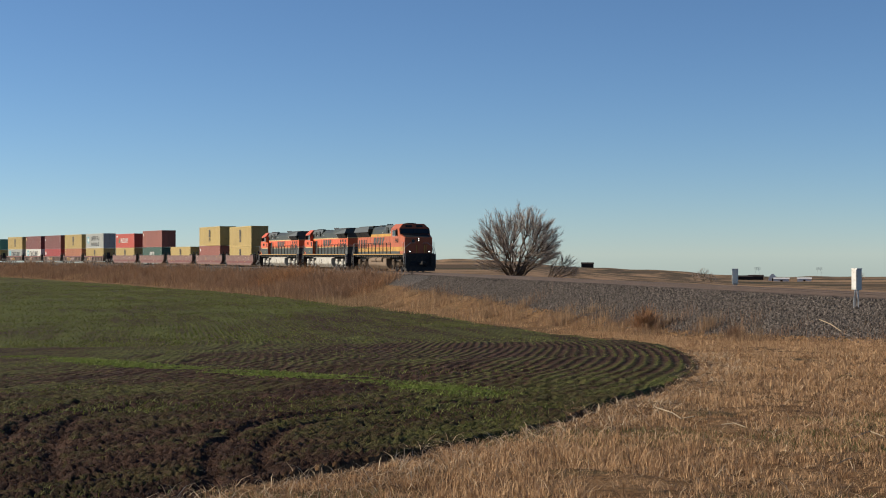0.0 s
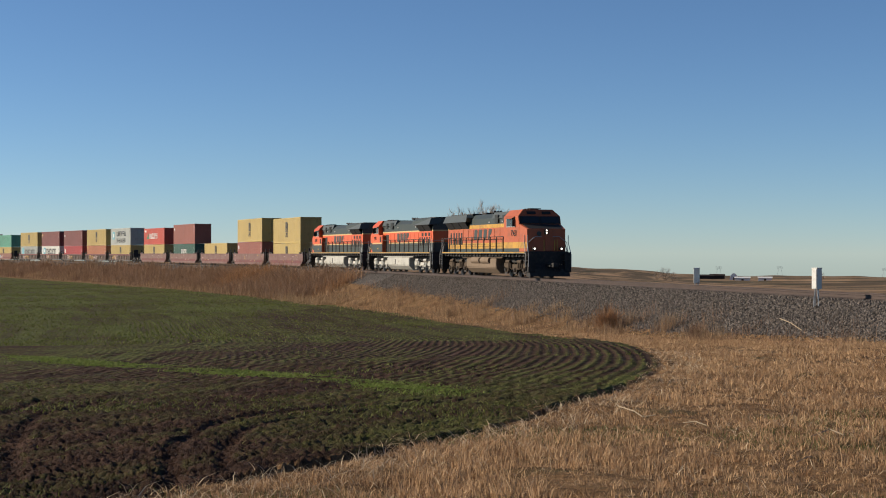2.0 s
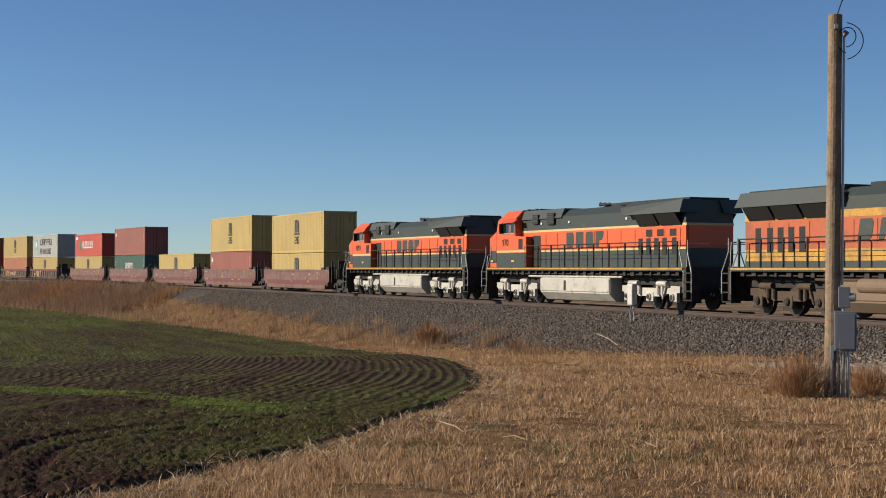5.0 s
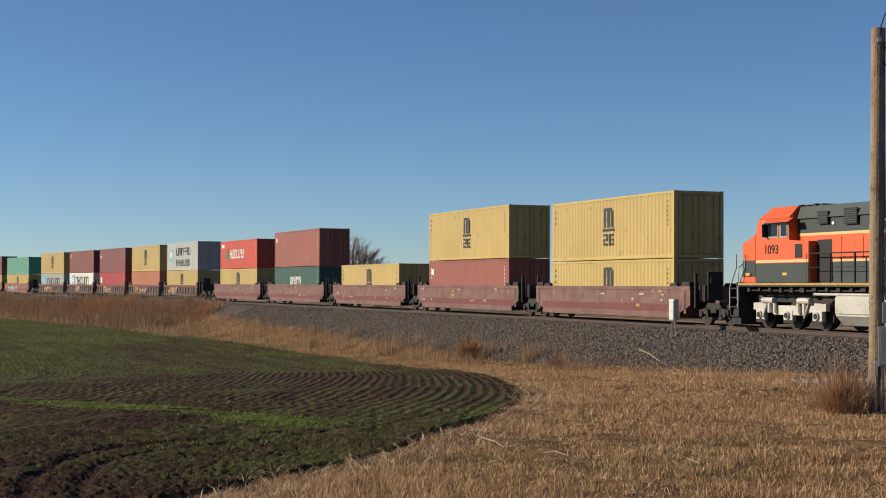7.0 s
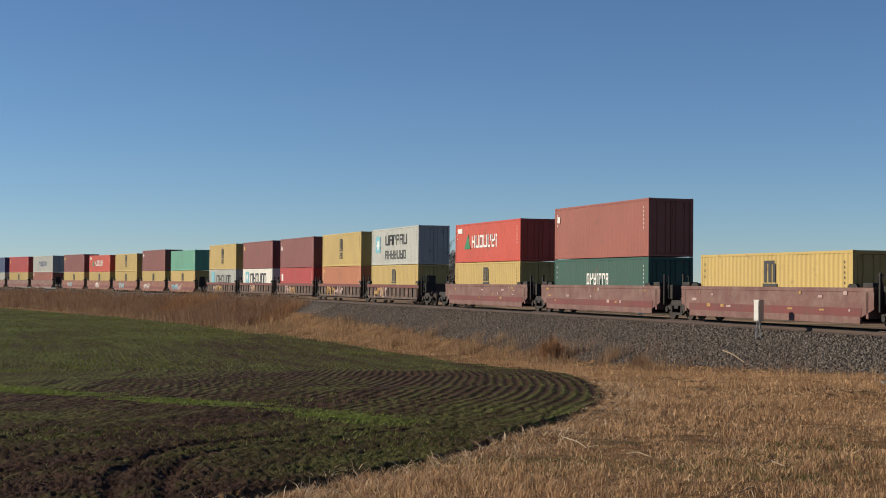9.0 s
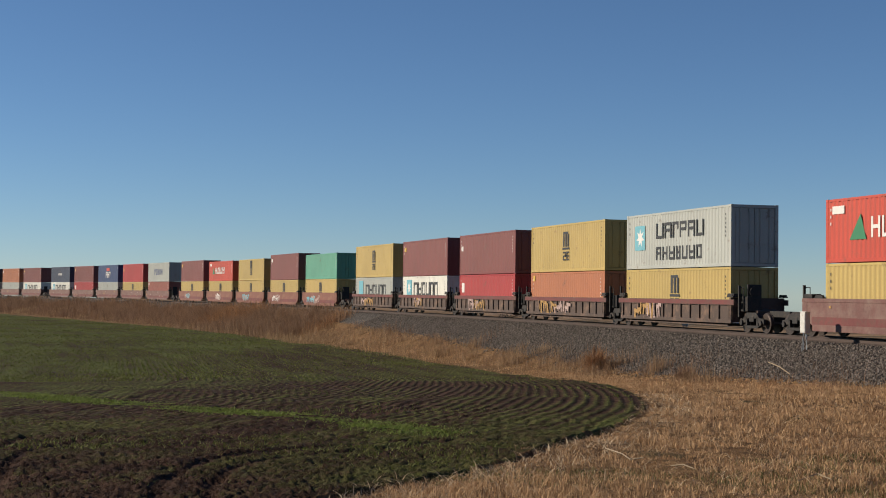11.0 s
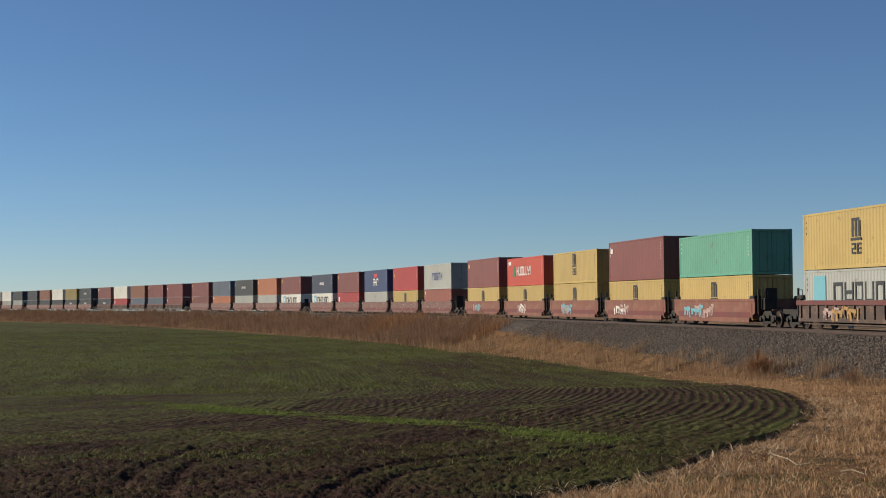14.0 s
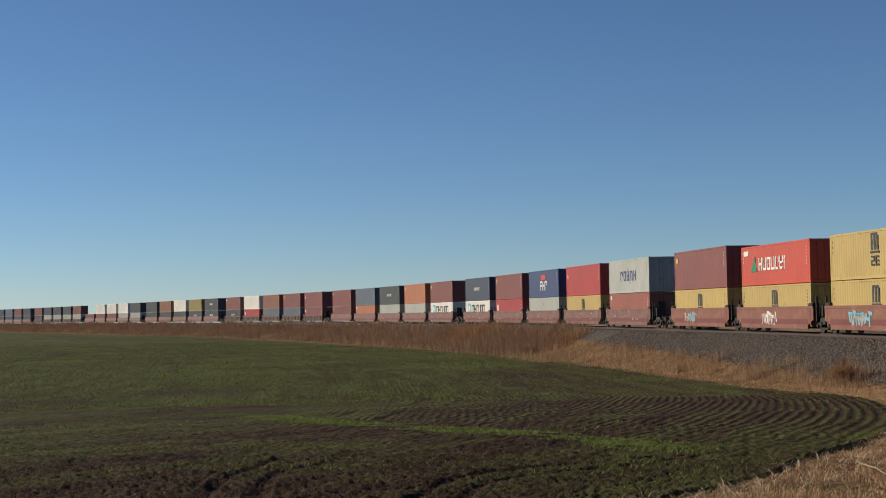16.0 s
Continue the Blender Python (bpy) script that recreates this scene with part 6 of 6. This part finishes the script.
def utility_pole():
    b = on_land(23.34, 29.0)
    u = tagged(new("utility_pole"), "weathered wooden utility pole with grey meter boxes and conduit", "utility pole")
    u.matrix_basis = pose(b.x, b.y, b.z, 0, 0.5, -23)
    top = 6.55 - b.z
    shaft = bmesh.new()
    rings = []
    rnd = random.Random(3)
    for k in range(15):
        z = -0.3 + (top + 0.3) * k / 14
        rad = 0.15 - 0.02 * k / 14
        rings.append([shaft.verts.new((math.cos(a) * rad * (1 + rnd.uniform(-0.03, 0.03)), math.sin(a) * rad * (1 + rnd.uniform(-0.03, 0.03)), z)) for a in np.linspace(0, 2 * math.pi, 18, endpoint=False)])
    for ra, rb in zip(rings, rings[1:]):
        for i in range(18):
            shaft.faces.new((ra[i], ra[(i + 1) % 18], rb[(i + 1) % 18], rb[i]))
    shaft.faces.new(rings[-1])
    part("shaft", shaft, M_WOOD, u)
    part("conduit", pipe(bmesh.new(), ((0.17, -0.06, 2.15), (0.165, -0.06, top - 0.40)), 0.024, 10), M_CONDUIT, u)
    wh = bmesh.new()
    tube(wh, (0.16, -0.06, top - 0.42), (0.21, -0.10, top - 0.34), 0.045, 0.06, 12)
    part("weatherhead", wh, M_CONDUIT, u)
    m1 = part("meter_socket", box(bmesh.new(), 0.10, 0.32, -0.30, -0.08, 1.72, 2.12, 0.012), M_GREYBOX, u)
    part("meter", tube(bmesh.new(), (0.31, -0.22, 1.92), (0.42, -0.24, 1.92), 0.085, 0.075, 18), M_CONDUIT, m1, "round glass meter")
    m2 = part("breaker_box", box(bmesh.new(), 0.03, 0.44, -0.36, -0.08, 0.90, 1.66, 0.012), M_GREYBOX, u, "grey steel breaker box")
    part("box_door", box(bmesh.new(), 0.06, 0.41, -0.375, -0.362, 0.94, 1.62, 0.006), M_GREYBOX, m2)
    part("latch", box(bmesh.new(), 0.40, 0.46, -0.33, -0.28, 1.22, 1.32, 0.006), M_BLACK, m2)
    part("nipple", pipe(bmesh.new(), ((0.2, -0.2, 1.64), (0.2, -0.2, 1.74)), 0.03, 10), M_CONDUIT, u)
    for dx, r in ((0.10, 0.03), (0.20, 0.035), (0.29, 0.03)):
        part("riser_pipe", pipe(bmesh.new(), ((dx, -0.2, -0.1), (dx, -0.2, 0.92)), r, 10), M_CONDUIT, u)
    part("outlet_box", box(bmesh.new(), -0.04, 0.03, -0.26, -0.17, 0.72, 1.0, 0.008), M_CONDUIT, u)
    part("outlet_post", pipe(bmesh.new(), ((-0.005, -0.21, -0.1), (-0.005, -0.21, 0.74)), 0.025, 8), M_CONDUIT, u)
    loop = bmesh.new()
    pts = [(0.16 + 0.20 * math.sin(a) + 0.10 * a / 6.28, -0.1, top - 0.42 - 0.22 * math.cos(a * 1.0) - 0.02 * a) for a in np.linspace(0.2, 6.0, 18)]
    pipe(loop, pts, 0.010, 6)
    pipe(loop, [(0.14 + 0.38 * math.sin(a), -0.08, top - 0.52 + 0.36 * math.cos(a)) for a in np.linspace(0.2, 2.9, 14)], 0.010, 6)
    part("service_loop", loop, M_BLACK, u, "black service cable loop")
    part("bracket", box(bmesh.new(), -0.02, 0.06, -0.19, -0.12, top - 0.30, top - 0.20, 0.01), M_STEEL, u)
    part("overhead_wire", pipe(bmesh.new(), ((0.03, 0, top - 0.02), (0.12, 0.1, top + 0.28), (0.9, 2.0, top + 1.7)), 0.012, 6), M_BLACK, u)
    return u


utility_pole()


# ---- track-side cabinets on legs ----
M_CABINET = mat("pale_cabinet", (0.4712, 0.4636, 0.4332), 0.5, 0.1, 0.12, 2.0, 30, dirt=(0.228, 0.1824, 0.1292), dirt_amount=0.2)


def cabinet(x, y, top, bottom, width, turn, label):
    c = tagged(new("trackside_cabinet"), label, "cabinet", group="cabinets beside the track")
    g = float(terrain(np.array([x]), np.array([y]))[0][0])
    c.matrix_basis = pose(x, y, g, 0, 0, turn)
    a, b, w = bottom - g, top - g, width / 2
    bd = part("body", box(bmesh.new(), -w, w, -w * 0.9, w * 0.9, a, b, 0.015), M_CABINET, c)
    part("door", box(bmesh.new(), -w + 0.02, w - 0.02, -w * 0.9 - 0.015, -w * 0.9 - 0.002, a + 0.03, b - 0.04, 0.006), M_CABINET, bd)
    part("lid", box(bmesh.new(), -w - 0.015, w + 0.015, -w * 0.95, w * 0.95, b - 0.01, b + 0.02, 0.006), M_CABINET, bd)
    for sx in (-1, 1):
        part("leg", pipe(bmesh.new(), ((sx * w * 0.6, 0, -0.15), (sx * w * 0.6, 0, a + 0.01)), 0.022, 8), M_CONDUIT, c)
        part("cable_tube", pipe(bmesh.new(), ((sx * w * 0.95, -0.03, -0.12), (sx * w * 0.8, -0.03, a * 0.5), (sx * w * 0.2, -0.03, a + 0.01)), 0.018, 8), M_CONDUIT, c)
    return c


cabinet(16.43, 58.0, 1.05, 0.21, 0.30, -62, "pale metal cabinet on two legs in the ballast")
cabinet(17.1, 85.5, 0.78, -0.10, 0.34, -15, "pale metal cabinet on legs beyond the track")


# ---- far farm buildings, towers ----
M_WHITEWALL = mat("white_building", (0.5928, 0.5852, 0.5624), 0.7, 0, 0.08, 0.2, 3)
M_DARKWALL = mat("dark_barn", (0.0342, 0.0266, 0.0228), 0.85, 0, 0.2, 0.2, 3)
M_PYLON = mat("pylon_steel", (0.2128, 0.2204, 0.2356), 0.6, 0.4, 0.1)


def barn(az, r, w, h, m, label, arched=False):
    b = on_land(az, r)
    t = tagged(new("barn"), label, "building")
    t.matrix_basis = pose(b.x, b.y, b.z - 0.3, 0, 0, -az)
    d = w * 0.5
    if arched:
        outline = [(math.cos(a) * w / 2, math.sin(a) * h) for a in np.linspace(0, math.pi, 13)]
        part("wall", prism(bmesh.new(), outline, -d / 2, d / 2), m, t)
    else:
        part("wall", box(bmesh.new(), -w / 2, w / 2, -d / 2, d / 2, 0, h * 0.72), m, t)
        rf = bmesh.new()
        k = [(-w / 2 - 0.3, -d / 2 - 0.3), (w / 2 + 0.3, -d / 2 - 0.3), (w / 2 + 0.3, d / 2 + 0.3), (-w / 2 - 0.3, d / 2 + 0.3)]
        lo = [rf.verts.new((a, c, h * 0.72)) for a, c in k]
        r0, r1 = rf.verts.new((-w / 2 - 0.3, 0, h)), rf.verts.new((w / 2 + 0.3, 0, h))
        for f in ((lo[0], lo[1], r1, r0), (lo[2], lo[3], r0, r1), (lo[1], lo[2], r1), (lo[3], lo[0], r0), (lo[0], lo[3], lo[2], lo[1])):
            rf.faces.new(f)
        part("roof", rf, m, t)
    part("doorway", box(bmesh.new(), -w * 0.08, w * 0.08, -d / 2 - 0.05, -d / 2 + 0.02, 0.3, h * 0.5), M_DARKWALL, t)
    return t


barn(5.65, 1440, 12, 5.5, M_DARKWALL, "dark barn on the far skyline")
barn(12.72, 900, 5, 4.5, M_WHITEWALL, "white arched farm shed far off", True)
barn(13.05, 890, 9, 2.6, M_WHITEWALL, "long low white farm building far off")
barn(13.9, 880, 8, 2.6, M_WHITEWALL, "white trailer-like farm building far off")
barn(11.6, 930, 12, 3.0, M_DARKWALL, "dark low farm building far off")
barn(12.1, 940, 9, 3.4, M_DARKWALL, "dark farm shed far off")
barn(20.6, 950, 6, 2.6, M_WHITEWALL, "small white farm building far off")


def pylon(az, r, h):
    b = on_land(az, r)
    t = tagged(new("transmission_tower"), "distant steel lattice transmission tower", "tower")
    t.matrix_basis = pose(b.x, b.y, b.z, 0, 0, -az)
    for sx in (-1, 1):
        part("leg", pipe(bmesh.new(), ((sx * 2.6, 0, 0), (sx * 0.6, 0, h)), 0.09, 6), M_PYLON, t)
    for k in range(3):
        z = h * (0.72 + 0.12 * k)
        part("cross_arm", pipe(bmesh.new(), ((-3.0, 0, z), (3.0, 0, z)), 0.09, 6), M_PYLON, t)
    return t


for az in (12.15, 14.45, 18.3, 20.5):
    pylon(az, 1480, 9)


# ---- fallen branches on the verge ----
M_STICK = mat("bleached_branch", (0.2584, 0.2052, 0.1406), 0.85, 0, 0.2, 3, 20)


def stick(pts, r, name, label):
    zs = terrain(np.array([p[0] for p in pts]), np.array([p[1] for p in pts]))[0]
    line = [(p[0], p[1], float(z) + 0.05 + 0.03 * (k % 2)) for k, (p, z) in enumerate(zip(pts, zs))]
    ob = new(name, mesh_of(pipe(bmesh.new(), line, r * 0.7, 6), M_STICK))
    return tagged(ob, label, "branch", group="fallen branches on the verge")


stick(((2.95, 20.27), (2.99, 19.04), (3.02, 18.54), (3.17, 18.46)), 0.012, "fallen_branch", "curved bleached branch lying in dry grass")
stick(((3.37, 17.67), (3.49, 17.52), (3.58, 17.31)), 0.01, "fallen_branch", "short bleached branch lying in dry grass")
stick(((4.42, 15.85), (4.79, 16.40), (4.84, 16.00)), 0.01, "fallen_branch", "long pale stalk lying on dry grass")
stick(((3.58, 13.30), (3.73, 13.49), (3.86, 13.78)), 0.008, "fallen_branch", "thin pale stalk lying on dry grass")
stick(((15.00, 58.22), (15.03, 56.64), (15.00, 54.94)), 0.03, "fallen_branch", "long dead branch on the ballast edge")


def motions():
    """The train runs along the bend at about 21 m/s, each car on its own stretch of track; wheels roll."""
    for ob, off, z, turn in MOVING:
        walk(ob, [(t / 2, track_pose(train_at(t / 2) - off, z) @ pose(0, 0, 0, 0, 0, turn)) for t in range(33)])
    for ob, dx, r in SPIN:
        back = -1 if ob.parent.parent.name.startswith("locomotive.") else 1
        walk(ob, [(k / 30, Matrix.Translation((dx, 0, r)) @ Matrix.Rotation(back * (train_at(k / 30) - S0) / r, 4, "Y")) for k in range(481)])


motions()
